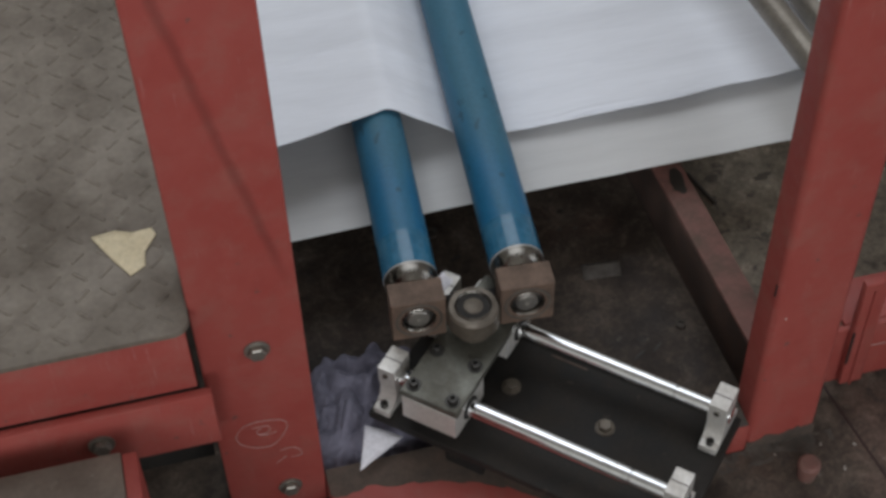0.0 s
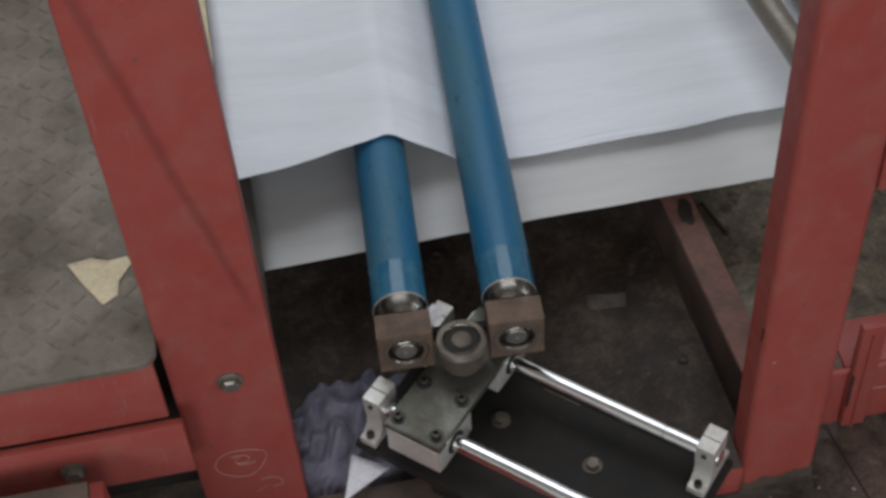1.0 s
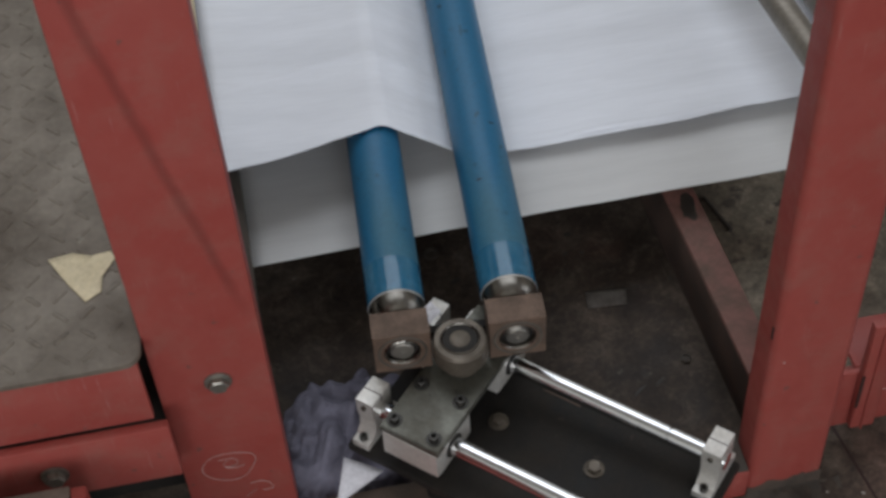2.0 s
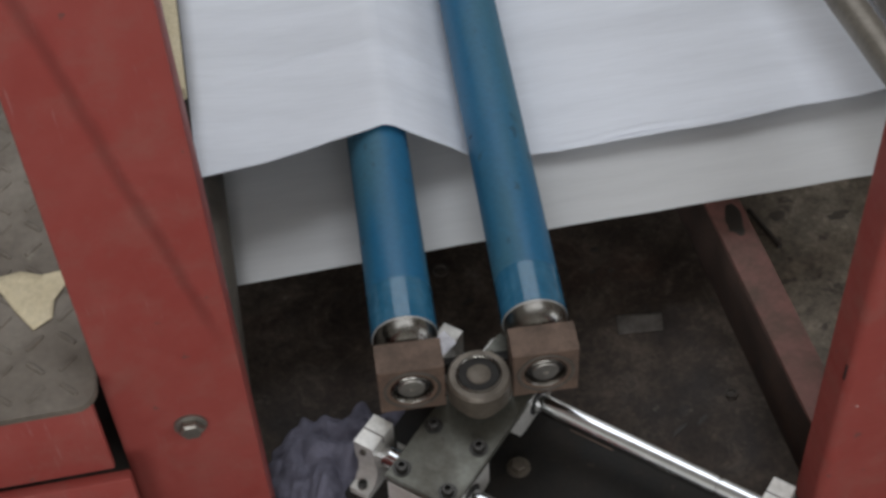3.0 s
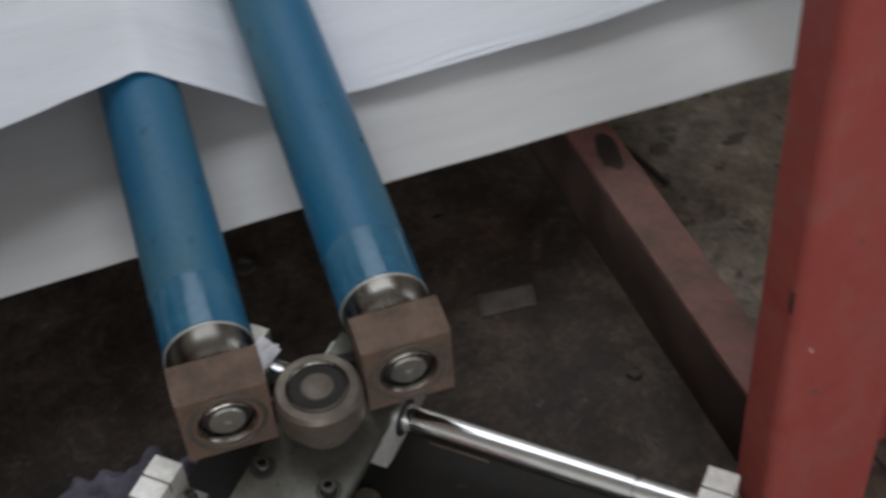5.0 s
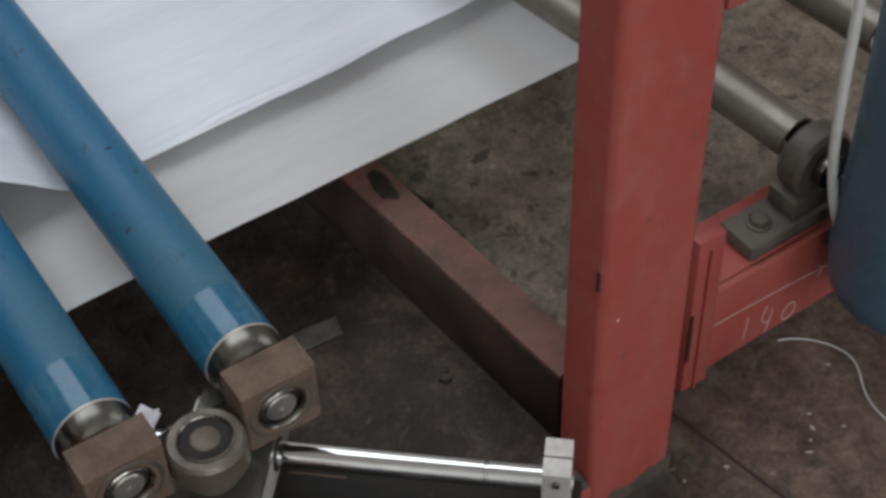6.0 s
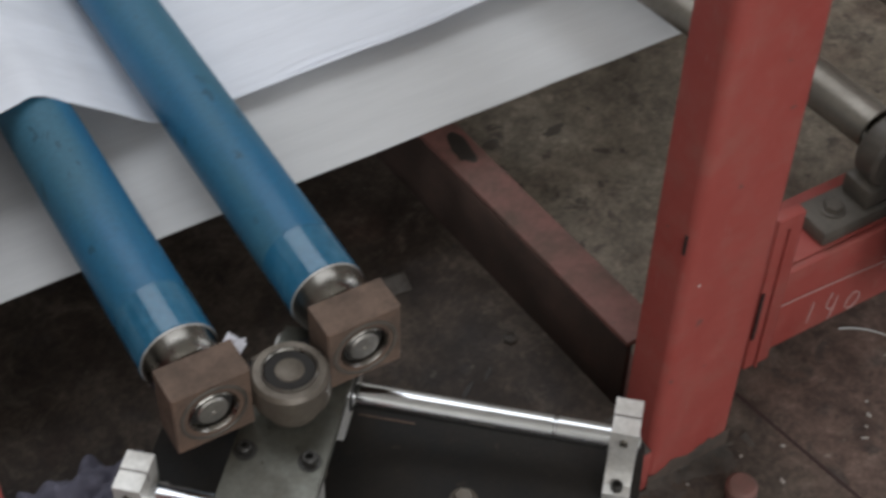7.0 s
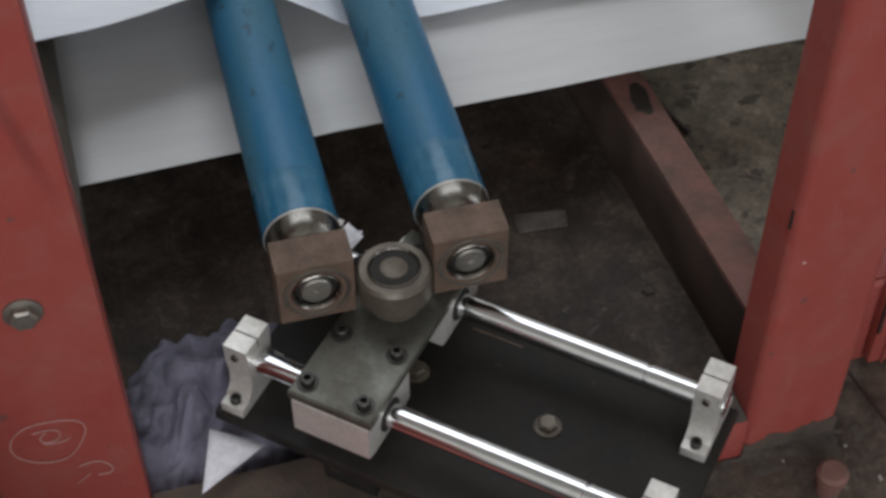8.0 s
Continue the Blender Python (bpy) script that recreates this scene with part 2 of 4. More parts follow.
DUST = surface("brown_dust", (0.085, 0.058, 0.043), (0.05, 0.040, 0.032), 0.9, 0, 30, 220, 0.9, None, 0.4)
TAPE_FLOOR = surface("worn_floor_tape", (0.115, 0.10, 0.085), (0.06, 0.05, 0.042), 0.7, 0, 40, 200, 0.9)


# ---- builders ----
def part(name, bm, material, parent=None, label="", smooth=False):
    me = bpy.data.meshes.new(name)
    bmesh.ops.recalc_face_normals(bm, faces=bm.faces)
    bm.to_mesh(me)
    bm.free()
    me.materials.append(material)
    if smooth:
        for p in me.polygons:
            p.use_smooth = True
    ob = new(name, me)
    if parent is not None:
        ob.parent = parent
    if label:
        ob["label"] = label
    return ob


def thing(name, x=0, y=0, z=0, rz=0, rx=0, ry=0):
    ob = new(name)
    ob.matrix_world = pose(x, y, z, rx, ry, rz)
    return ob


def add_box(bm, x0, x1, y0, y1, z0, z1, bevel=0.0, seg=2, m=None):
    made = bmesh.ops.create_cube(bm, size=1)["verts"]
    bmesh.ops.scale(bm, vec=(x1 - x0, y1 - y0, z1 - z0), verts=made)
    bmesh.ops.translate(bm, vec=((x0 + x1) / 2, (y0 + y1) / 2, (z0 + z1) / 2), verts=made)
    if bevel:
        edges = list({e for v in made for e in v.link_edges})
        out = bmesh.ops.bevel(bm, geom=edges, offset=bevel, segments=seg, affect="EDGES", profile=0.5)
        made = list({v for f in out["faces"] for v in f.verts} | {v for v in made if v.is_valid})
    if m is not None:
        bmesh.ops.transform(bm, matrix=m, verts=made)
    return made


def box(*a, **k):
    bm = bmesh.new()
    add_box(bm, *a, **k)
    return bm


def lathe(profile, seg=40, axis="z", closed=True):
    """A solid of revolution from (radius, height) pairs, turned about its axis."""
    bm = bmesh.new()
    rings = []
    for r, h in profile:
        if r < 1e-6:
            rings.append([bm.verts.new((0, 0, h))])
        else:
            rings.append([bm.verts.new((r * math.cos(2 * math.pi * k / seg), r * math.sin(2 * math.pi * k / seg), h)) for k in range(seg)])
    for a, b in zip(rings, rings[1:]):
        for k in range(seg):
            n = (k + 1) % seg
            q = [a[k % len(a)], a[n % len(a)], b[n % len(b)], b[k % len(b)]]
            q = [v for i, v in enumerate(q) if v not in q[:i]]
            if len(q) > 2:
                bm.faces.new(q)
    if axis == "y":
        bmesh.ops.rotate(bm, cent=(0, 0, 0), matrix=Matrix.Rotation(radians(-90), 3, "X"), verts=bm.verts)
    elif axis == "x":
        bmesh.ops.rotate(bm, cent=(0, 0, 0), matrix=Matrix.Rotation(radians(90), 3, "Y"), verts=bm.verts)
    return bm


def tube(points, radius, seg=10):
    """A round cable along points, smoothed."""
    cu = bpy.data.curves.new("cable_curve", "CURVE")
    cu.dimensions, cu.bevel_depth, cu.bevel_resolution, cu.resolution_u = "3D", radius, 3, 8
    sp = cu.splines.new("NURBS")
    sp.points.add(len(points) - 1)
    for p, c in zip(sp.points, points):
        p.co = (*c, 1)
    sp.use_endpoint_u, sp.order_u = True, min(4, len(points))
    tmp = bpy.data.objects.new("cable_tmp", cu)
    scene.collection.objects.link(tmp)
    me = bpy.data.meshes.new_from_object(tmp.evaluated_get(bpy.context.evaluated_depsgraph_get()))
    bpy.data.objects.remove(tmp)
    bm = bmesh.new()
    bm.from_mesh(me)
    bpy.data.meshes.remove(me)
    return bm


def moved(bm, m):
    bmesh.ops.transform(bm, matrix=m, verts=bm.verts)
    return bm


def prism(outline, z0, z1, bevel=0.0):
    """A plate from an outline of (x, y), from z0 to z1."""
    bm = bmesh.new()
    low = [bm.verts.new((x, y, z0)) for x, y in outline]
    f = bm.faces.new(low)
    ext = bmesh.ops.extrude_face_region(bm, geom=[f])
    up = [g for g in ext["geom"] if isinstance(g, bmesh.types.BMVert)]
    bmesh.ops.translate(bm, vec=(0, 0, z1 - z0), verts=up)
    if bevel:
        bmesh.ops.bevel(bm, geom=[e for e in bm.edges if all(v in up for v in e.verts)], offset=bevel, segments=2, affect="EDGES")
    return bm


def smooth_by_angle(ob, degrees=35):
    me = ob.data
    for p in me.polygons:
        p.use_smooth = True
    me.set_sharp_from_angle(angle=radians(degrees))
    return ob


def spart(*a, **k):
    return smooth_by_angle(part(*a, **k))


def hex_bolt(name, m, size, label, material=None, washer=True, parent=None):
    """Hexagon head with a chamfered top over a washer; its foot at the pose, head along +z."""
    bolt = parent if parent is not None else None
    head = lathe([(0, 0.25 * size), (size * 0.98, 0.25 * size), (size, 0.32 * size), (size, 0.8 * size), (size * 0.82, 0.95 * size), (0, 0.95 * size)], 6)
    if washer:
        w = lathe([(0, 0), (size * 1.35, 0), (size * 1.35, 0.2 * size), (size * 1.25, 0.25 * size), (0, 0.25 * size)], 28)
    ob = part(name, moved(head, m), material or ZINC, bolt, label if bolt is not None else "")
    smooth_by_angle(ob, 20)
    if washer:
        wash = part("washer", moved(w, m), material or ZINC, ob)
        smooth_by_angle(wash)
    if bolt is None:
        tagged(ob, label, "bolt")
    return ob


# ---- the room ----
def room():
    X0, X1, Y0, Y1, H = -3.6, 4.2, -3.4, 4.6, 3.6
    bm = bmesh.new()
    add_box(bm, X0 - 0.2, X1 + 0.2, Y0 - 0.2, Y1 + 0.2, -0.2, 0)
    tagged(part("floor", bm, FLOOR), "oil-stained concrete workshop floor, shade-darkened under the machine, with worn maroon paint", "floor", kind="structure")
    bm = bmesh.new()
    for a, b, c, d in ((X0 - 0.2, SKY[0], Y0 - 0.2, Y1 + 0.2), (SKY[1], X1 + 0.2, Y0 - 0.2, Y1 + 0.2), (SKY[0], SKY[1], Y0 - 0.2, SKY[2]), (SKY[0], SKY[1], SKY[3], Y1 + 0.2),
                       (SKY[0], SKY[1], (SKY[2] + SKY[3]) / 2 - 0.12, (SKY[2] + SKY[3]) / 2 + 0.12)):
        add_box(bm, a, b, c, d, H, H + 0.15)
    tagged(part("ceiling", bm, WALL), "plastered workshop ceiling with a roof light", "ceiling", kind="structure")

    def wall(name, along, at, thick, lo, hi, holes):
        """A wall with window openings cut through it: holes as (from, to, sill, head)."""
        bm = bmesh.new()
        spans, p = [], lo
        for a, b, s, h in holes:
            spans += [(p, a, 0, H), (a, b, 0, s), (a, b, h, H)]
            p = b
        spans.append((p, hi, 0, H))
        for a, b, z0, z1 in spans:
            if along == "x":
                add_box(bm, a, b, at, at + thick, z0, z1)
            else:
                add_box(bm, at, at + thick, a, b, z0, z1)
        tagged(part(name, bm, WALL), "plain plaster workshop wall", "wall", kind="structure")

    wall("wall_north", "x", Y1, 0.2, X0, X1, [])
    wall("wall_south", "x", Y0 - 0.2, 0.2, X0, X1, [(-2.8, -1.1, 1.3, 3.3), (-0.5, 1.0, 1.3, 3.3)])
    wall("wall_west", "y", X0 - 0.2, 0.2, Y0, Y1, [])
    wall("wall_east", "y", X1, 0.2, Y0, Y1, [(-2.9, -1.2, 0.9, 3.3), (-0.8, 0.9, 0.9, 3.3)])
    day = (0.93, 0.96, 1.0)
    for a, b in ((-2.8, -1.1), (-0.5, 1.0)):
        window_light("window_daylight", look(((a + b) / 2, Y0 - 0.05, 2.3), ((a + b) / 2, 0, 1.9)), b - a, 2.0, LIGHT_SOUTH * (b - a), day)
    for a, b in ((-2.9, -1.2), (-0.8, 0.9)):
        window_light("window_daylight", look((X1 + 0.05, (a + b) / 2, 2.1), (0, (a + b) / 2, 1.7)), b - a, 2.4, LIGHT_EAST * (b - a), day)
    mid = (SKY[2] + SKY[3]) / 2
    for c, d in ((SKY[2], mid - 0.12), (mid + 0.12, SKY[3])):
        window_light("roof_daylight", look(((SKY[0] + SKY[1]) / 2, (c + d) / 2, H + 0.1), ((SKY[0] + SKY[1]) / 2, (c + d) / 2 + 0.001, 0)), SKY[1] - SKY[0], d - c, LIGHT_ROOF / 2, day)


LIGHT_SOUTH, LIGHT_EAST, LIGHT_ROOF = 36, 17, 66
SKY = (-1.6, 1.9, 1.5, 4.3)              # the roof light: x from, to, y from, to
room()


# ---- the red machine frame ----
def left_post():
    post = thing("frame_post", -0.346, 0.778, 0)
    spart("web_plate", box(0, 0.113, 0, 0.006, 0, 1.35, bevel=0.0025), RED_STREAK, post)
    spart("flange", box(0, 0.006, 0.0065, 0.05, 0, 1.35, bevel=0.002), RED, post)
    spart("flange", box(0.107, 0.113, 0.0065, 0.05, 0, 1.35, bevel=0.002), RED, post)
    hex_bolt("bolt", pose(0.061, 0, 0.316, 90, 0, 0), 0.0105, "zinc hexagon bolt with a round washer", parent=post)
    hex_bolt("bolt", pose(0.071, 0, 0.047, 90, 0, 0), 0.0105, "zinc hexagon bolt with a round washer", parent=post)

    def stroke(points, label):
        part("chalk_mark", tube([(x, -0.0012, z) for x, z in points], 0.00035), CHALK, post, label)

    # chalked ring with a looped mark in it, and a second mark below
    ring = []
    for k in range(25):
        a = 2 * math.pi * k / 24
        ring.append((0.050 + 0.029 * math.cos(a) + 0.002 * math.sin(3 * a), 0.166 + 0.026 * math.sin(a) + 0.003 * math.cos(2 * a)))
    stroke(ring, "hand-drawn chalk ring")
    stroke([(0.040, 0.178), (0.055, 0.181), (0.062, 0.173), (0.057, 0.163), (0.044, 0.163), (0.043, 0.172), (0.050, 0.176)], "chalked loop in the ring")
    stroke([(0.046, 0.163), (0.060, 0.158), (0.066, 0.164)], "chalk stroke")
    stroke([(0.066, 0.124), (0.081, 0.130), (0.092, 0.116), (0.092, 0.104), (0.078, 0.108)], "chalk stroke")
    stroke([(0.060, 0.101), (0.066, 0.106), (0.073, 0.111)], "chalk stroke")
    tagged(post, "upright brick-red steel channel post with chalk marks and bolts", "post")


def right_post():
    post = thing("frame_post", 0.277, 0.718, 0)
    r, w, d, t = 0.009, 0.090, 0.042, 0.006
    arc = [(r - r * math.cos(radians(a)), r - r * math.sin(radians(a))) for a in range(0, 91, 15)]
    pts = [(0, d)] + arc + [(w - x, y) for x, y in reversed(arc)] + [(w, d), (w - t, d), (w - t, t + 0.003), (w - t - 0.003, t), (t + 0.003, t), (t, t + 0.003), (t, d)]
    spart("channel", prism(pts, 0, 1.35, 0.0), RED, post)
    spart("foot_block", box(-0.031, -0.0005, -0.003, 0.048, 0, 0.052, bevel=0.003), RED, post)
    part("foot_dirt", box(-0.029, -0.0015, -0.001, 0.046, 0.0521, 0.0532), GRIME, post, "dark dirt on the foot block")
    part("slot", box(-0.0006, 0.002, 0.006, 0.009, 0.288, 0.308), SLOT, post, "narrow dark slot")
    # cross plate welded high on the post
    spart("cross_plate", box(0.0905, 0.122, 0.002, 0.012, 0.505, 1.35, bevel=0.002), RED, post)
    # lumpy grime along the foot, sinking into the floor at its uneven rim
    bm = bmesh.new()
    nx, ny = 60, 16
    grid = []
    for i in range(nx + 1):
        col = []
        for j in range(ny + 1):
            x, y = -0.045 + 0.16 * i / nx, -0.0005 - 0.052 * j / ny
            lump = 0.5 + 0.5 * noise.noise((x * 45, y * 60, 3)) + 0.25 * noise.noise((x * 160, y * 160, 6))
            z = 0.009 * lump * (1 - j / ny) ** 1.4 - 0.0026 - (0.004 if i in (0, nx) else 0)
            col.append(bm.verts.new((x, y - (0.004 if x < 0 else 0), z)))
        grid.append(col)
    for p, q in zip(grid, grid[1:]):
        for j in range(ny):
            bm.faces.new((p[j], p[j + 1], q[j + 1], q[j]))
    part("foot_grime", bm, GRIME, post, "lumpy black grime along the foot", smooth=True)
    # dried splashes up the foot of the face
    bm = bmesh.new()
    for k in range(50):
        xa, xb = 0.001 + 0.088 * k / 50, 0.001 + 0.088 * (k + 1) / 50
        ha, hb = (0.014 + 0.012 * x / 0.1 + 0.007 * noise.noise((x * 55, 4, 1)) + 0.003 * noise.noise((x * 190, 4, 2)) for x in (xa, xb))
        bm.faces.new([bm.verts.new(p) for p in ((xa, -0.0012, 0.001), (xb, -0.0012, 0.001), (xb, -0.0004, hb), (xa, -0.0004, ha))])
    bmesh.ops.remove_doubles(bm, verts=bm.verts, dist=1e-5)
    part("foot_splash", bm, DUST, post, "dried brown dirt on the foot of the post")
    spart("paint_fleck", lathe([(0, 0), (0.0016, 0), (0, 0.0008)], 8), CHALK, post).matrix_local = pose(0.0155, 0, 0.252, 90)
    tagged(post, "upright brick-red steel channel post with a grimy foot", "post")


def right_beam():
    beam = thing("frame_beam", 0.4135, 0.772, 0)
    bm = bmesh.new()
    add_box(bm, -0.044, 0.62, 0, 0.008, 0.022, 0.125, 0.002)
    add_box(bm, 0.0005, 0.62, 0.0085, 0.075, 0.117, 0.125, 0.002)
    add_box(bm, 0.0005, 0.62, 0.0085, 0.075, 0.022, 0.030, 0.002)
    spart("channel", bm, RED, beam)
    bm = box(0.0005, 0.030, -0.0125, -0.0005, 0.03, 0.222, bevel=0.002)
    add_box(bm, 0.012, 0.0145, -0.0155, -0.013, 0.03, 0.21, 0.0008)
    spart("splice_plate", bm, RED, beam)
    part("slot", box(-0.0005, 0.0025, -0.0145, -0.0126, 0.075, 0.135), SLOT, beam, "narrow dark slot")

    def stroke(pts):
        part("chalk_mark", tube([(x, -0.0008, z) for x, z in pts], 0.0006), CHALK, beam, "chalk stroke")

    stroke([(0.021, 0.084), (0.07, 0.083), (0.125, 0.079), (0.184, 0.073)])
    stroke([(0.166, 0.083), (0.184, 0.073), (0.171, 0.065)])
    stroke([(0.032, 0.092), (0.021, 0.084), (0.031, 0.077)])
    # the chalked figure 140
    stroke([(0.087, 0.064), (0.084, 0.036)])
    stroke([(0.110, 0.064), (0.099, 0.041), (0.117, 0.040)])
    stroke([(0.118, 0.056), (0.113, 0.026)])
    stroke([(0.140, 0.049), (0.131, 0.040), (0.132, 0.028), (0.143, 0.026), (0.151, 0.038), (0.146, 0.049), (0.138, 0.048)])
    tagged(beam, "low brick-red channel beam chalked 140 with an arrow", "beam")


def left_beam():
    beam = thing("frame_beam", -0.349, 0.752, 0)
    bm = bmesh.new()
    add_box(bm, -1.2, -0.003, 0.002, 0.010, 0.305, 0.400, 0.002)
    add_box(bm, -1.2, -0.003, 0.0105, 0.08, 0.392, 0.400, 0.002)
    spart("upper_channel", bm, RED, beam)
    bm = bmesh.new()
    add_box(bm, -1.2, 0.0095, -0.010, 0.001, 0.217, 0.304, 0.002)
    add_box(bm, -1.2, 0.0025, 0.0015, 0.025, 0.217, 0.225, 0.002)
    spart("lower_channel", bm, RED, beam)
    hex_bolt("bolt", pose(-0.113, -0.010, 0.258, 90), 0.0105, "zinc hexagon bolt", parent=beam)
    tagged(beam, "brick-red double channel beam bolted beside the post", "beam")


def chequer_platform(name, x0, x1, y0, y1, z, r, label, lugs):
    plat = thing(name, 0, 0, z)
    pts = [(x0, y0)]
    for k in range(6):
        a = -math.pi / 2 + math.pi / 2 * k / 5
        pts.append((x1 - r + r * math.cos(a), y0 + r + r * math.sin(a)))
    pts += [(x1, y1), (x0, y1)]
    spart("plate", prism(pts, -0.004, 0, 0.0015), CHEQUER, plat)
    bm = bmesh.new()
    step = 0.026
    for i in range(int((x1 - x0 - 0.03) / step)):
        for j in range(int((y1 - y0 - 0.03) / step)):
            x, y = x1 - 0.022 - i * step, y0 + 0.022 + j * step
            if x < lugs:
                continue
            v = add_box(bm, -0.0095, 0.0095, -0.0022, 0.0022, -0.0006, 0.0009, 0.0009, 1)
            bmesh.ops.transform(bm, matrix=pose(x, y, 0, 0, 0, 45 if (i + j) % 2 else -45), verts=v)
    tagged(part("tread_lug", bm, CHEQUER, plat), kind="stuff")
    # added black sheet: stands for the deep shade below the plate
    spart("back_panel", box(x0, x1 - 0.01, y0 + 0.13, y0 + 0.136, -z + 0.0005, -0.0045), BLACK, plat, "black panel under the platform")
    tagged(plat, label, "platform")


def floor_rail():
    rail = thing("floor_rail", 0.306, 0.80, 0, 3.3)
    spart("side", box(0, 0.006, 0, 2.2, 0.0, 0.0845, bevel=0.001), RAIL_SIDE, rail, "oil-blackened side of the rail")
    spart("flange", box(0, 0.040, 0, 2.2, 0.085, 0.092, bevel=0.002), RED_DUSTY, rail)
    spart("flange", box(0.0065, 0.050, 0, 2.2, 0.0, 0.006, bevel=0.002), RED_DUSTY, rail)
    tagged(rail, "dusty red steel channel rail lying on the floor", "rail")


def low_beam():
    """The low red member under the slide, between the two posts."""
    beam = thing("low_beam", 0, 0, 0)
    spart("channel", box(-0.2325, 0.17, 0.60, 0.796, 0.0, 0.035, bevel=0.006), RED, beam)
    bm = bmesh.new()
    nx, rim = 40, []
    for k in range(nx + 1):
        x = -0.231 + 0.25 * k / nx
        rim.append((x, 0.757 - 0.075 * (k / nx) ** 3 + 0.010 * noise.noise((x * 30, 1, 5)) + 0.004 * noise.noise((x * 110, 2, 5))))
    for (xa, ya), (xb, yb) in zip(rim, rim[1:]):
        bm.faces.new([bm.verts.new(p) for p in ((xa, ya, 0.0351), (xb, yb, 0.0351), (xb, 0.7955, 0.0359), (xa, 0.7955, 0.0359))])
    bmesh.ops.remove_doubles(bm, verts=bm.verts, dist=1e-5)
    part("dust_layer", bm, DUST, beam, "brown dust caked on the beam")
    tagged(beam, "low brick-red steel beam under the slide", "beam")


left_post()
right_post()
right_beam()
left_beam()
chequer_platform("step_platform", -1.5, -0.346, 0.745, 2.2, 0.407, 0.018, "worn steel chequer plate platform beside the machine", -0.85)
floor_rail()
low_beam()


def step_below():
    st = thing("step_tread", 0, 0, 0)
    spart("plate", box(-1.2, -0.440, 0.40, 0.698, 0.294, 0.300, bevel=0.0015), CHEQUER, st)
    spart("side", box(-0.4395, -0.424, 0.40, 0.696, 0.0, 0.299, bevel=0.002), RED, st)
    tagged(st, "worn steel step tread with a red side plate", "step")


step_below()

# ---- rollers and web ----
ROLL_Z, ROLL_R = 0.1935, 0.0325
PIVOT = Vector((0.48, 1.43, 0))
SKEW = math.degrees(math.atan(0.066))     # the rollers' first angle to the machine's cross direction


def idler(name, x, y0, y1, z, r, material, label, rz=0):
    ob = thing(name, x, y0, z, rz)
    spart("shell", lathe([(0, 0.012), (r * 0.5, 0.012), (r * 0.8, 0.006), (r * 0.86, 0), (r, 0.0), (r, y1 - y0), (0, y1 - y0)], 48, "y"), material, ob)
    spart("journal", lathe([(0, -0.05), (r * 0.36, -0.05), (r * 0.36, 0.0118), (0, 0.0118)], 24, "y"), STEEL, ob)
    tagged(ob, label, "roller", "steel idler rollers")
    return ob


idler("idler_roller", 0.590, 0.828, 2.35, 0.193, 0.0215, DULL_STEEL, "dull steel idler roller carried in a pillow block", 3.6)
idler("idler_roller", 0.515, 0.95, 2.35, 0.235, 0.019, DULL_STEEL, "dull steel idler roller pressing over the fabric edge", 6.2)
idler("idler_roller", 0.694, 0.838, 2.35, 0.255, 0.022, DULL_STEEL, "dull steel idler roller behind the red post", 3.6)
idler("idler_roller", -0.262, 0.90, 2.35, 0.165, 0.022, CASTING, "dull steel idler roller behind the red post")


def sheet(name, profile, y_near, y_far, material, label, wave, thick=0.0012, ny=46, skew=0.0):
    """A web sheet: a profile of (x, z) swept along y, with an uneven near edge and faint cross ripples."""
    bm = bmesh.new()
    rows = []
    for j in range(ny + 1):
        v = (j / ny) ** 1.7
        row = []
        for x, z in profile:
            y = y_near(x) + v * (y_far - y_near(x))
            fade = math.exp(-(y - y_near(x)) / 0.12)
            dz = wave * (noise.noise((x * 5.0, y * 9.0, 3.1)) * 0.6 + fade * noise.noise((x * 13, y * 3, 7.7)))
            calm = min(1.0, max(0.0, abs(x - 0.007) - 0.125) / 0.08) if skew else 1.0
            lean = skew * (y - 1.18) * (1 - min(1.0, max(0.0, abs(x - 0.007) - 0.12) / 0.13))
            lean -= (y - 1.15) * 0.063 * max(0.0, min(1.0, (x - 0.40) / 0.18)) if x < 0.62 else (y - 1.15) * 0.063
            row.append(bm.verts.new((x + lean, y, z + dz * calm)))
        rows.append(row)
    for a, b in zip(rows, rows[1:]):
        for k in range(len(a) - 1):
            bm.faces.new((a[k], a[k + 1], b[k + 1], b[k]))
    ob = part(name, bm, material, smooth=True)
    so = ob.modifiers.new("thickness", "SOLIDIFY")
    so.thickness, so.offset = thick, 0
    tagged(ob, label, "fabric web")
    return ob


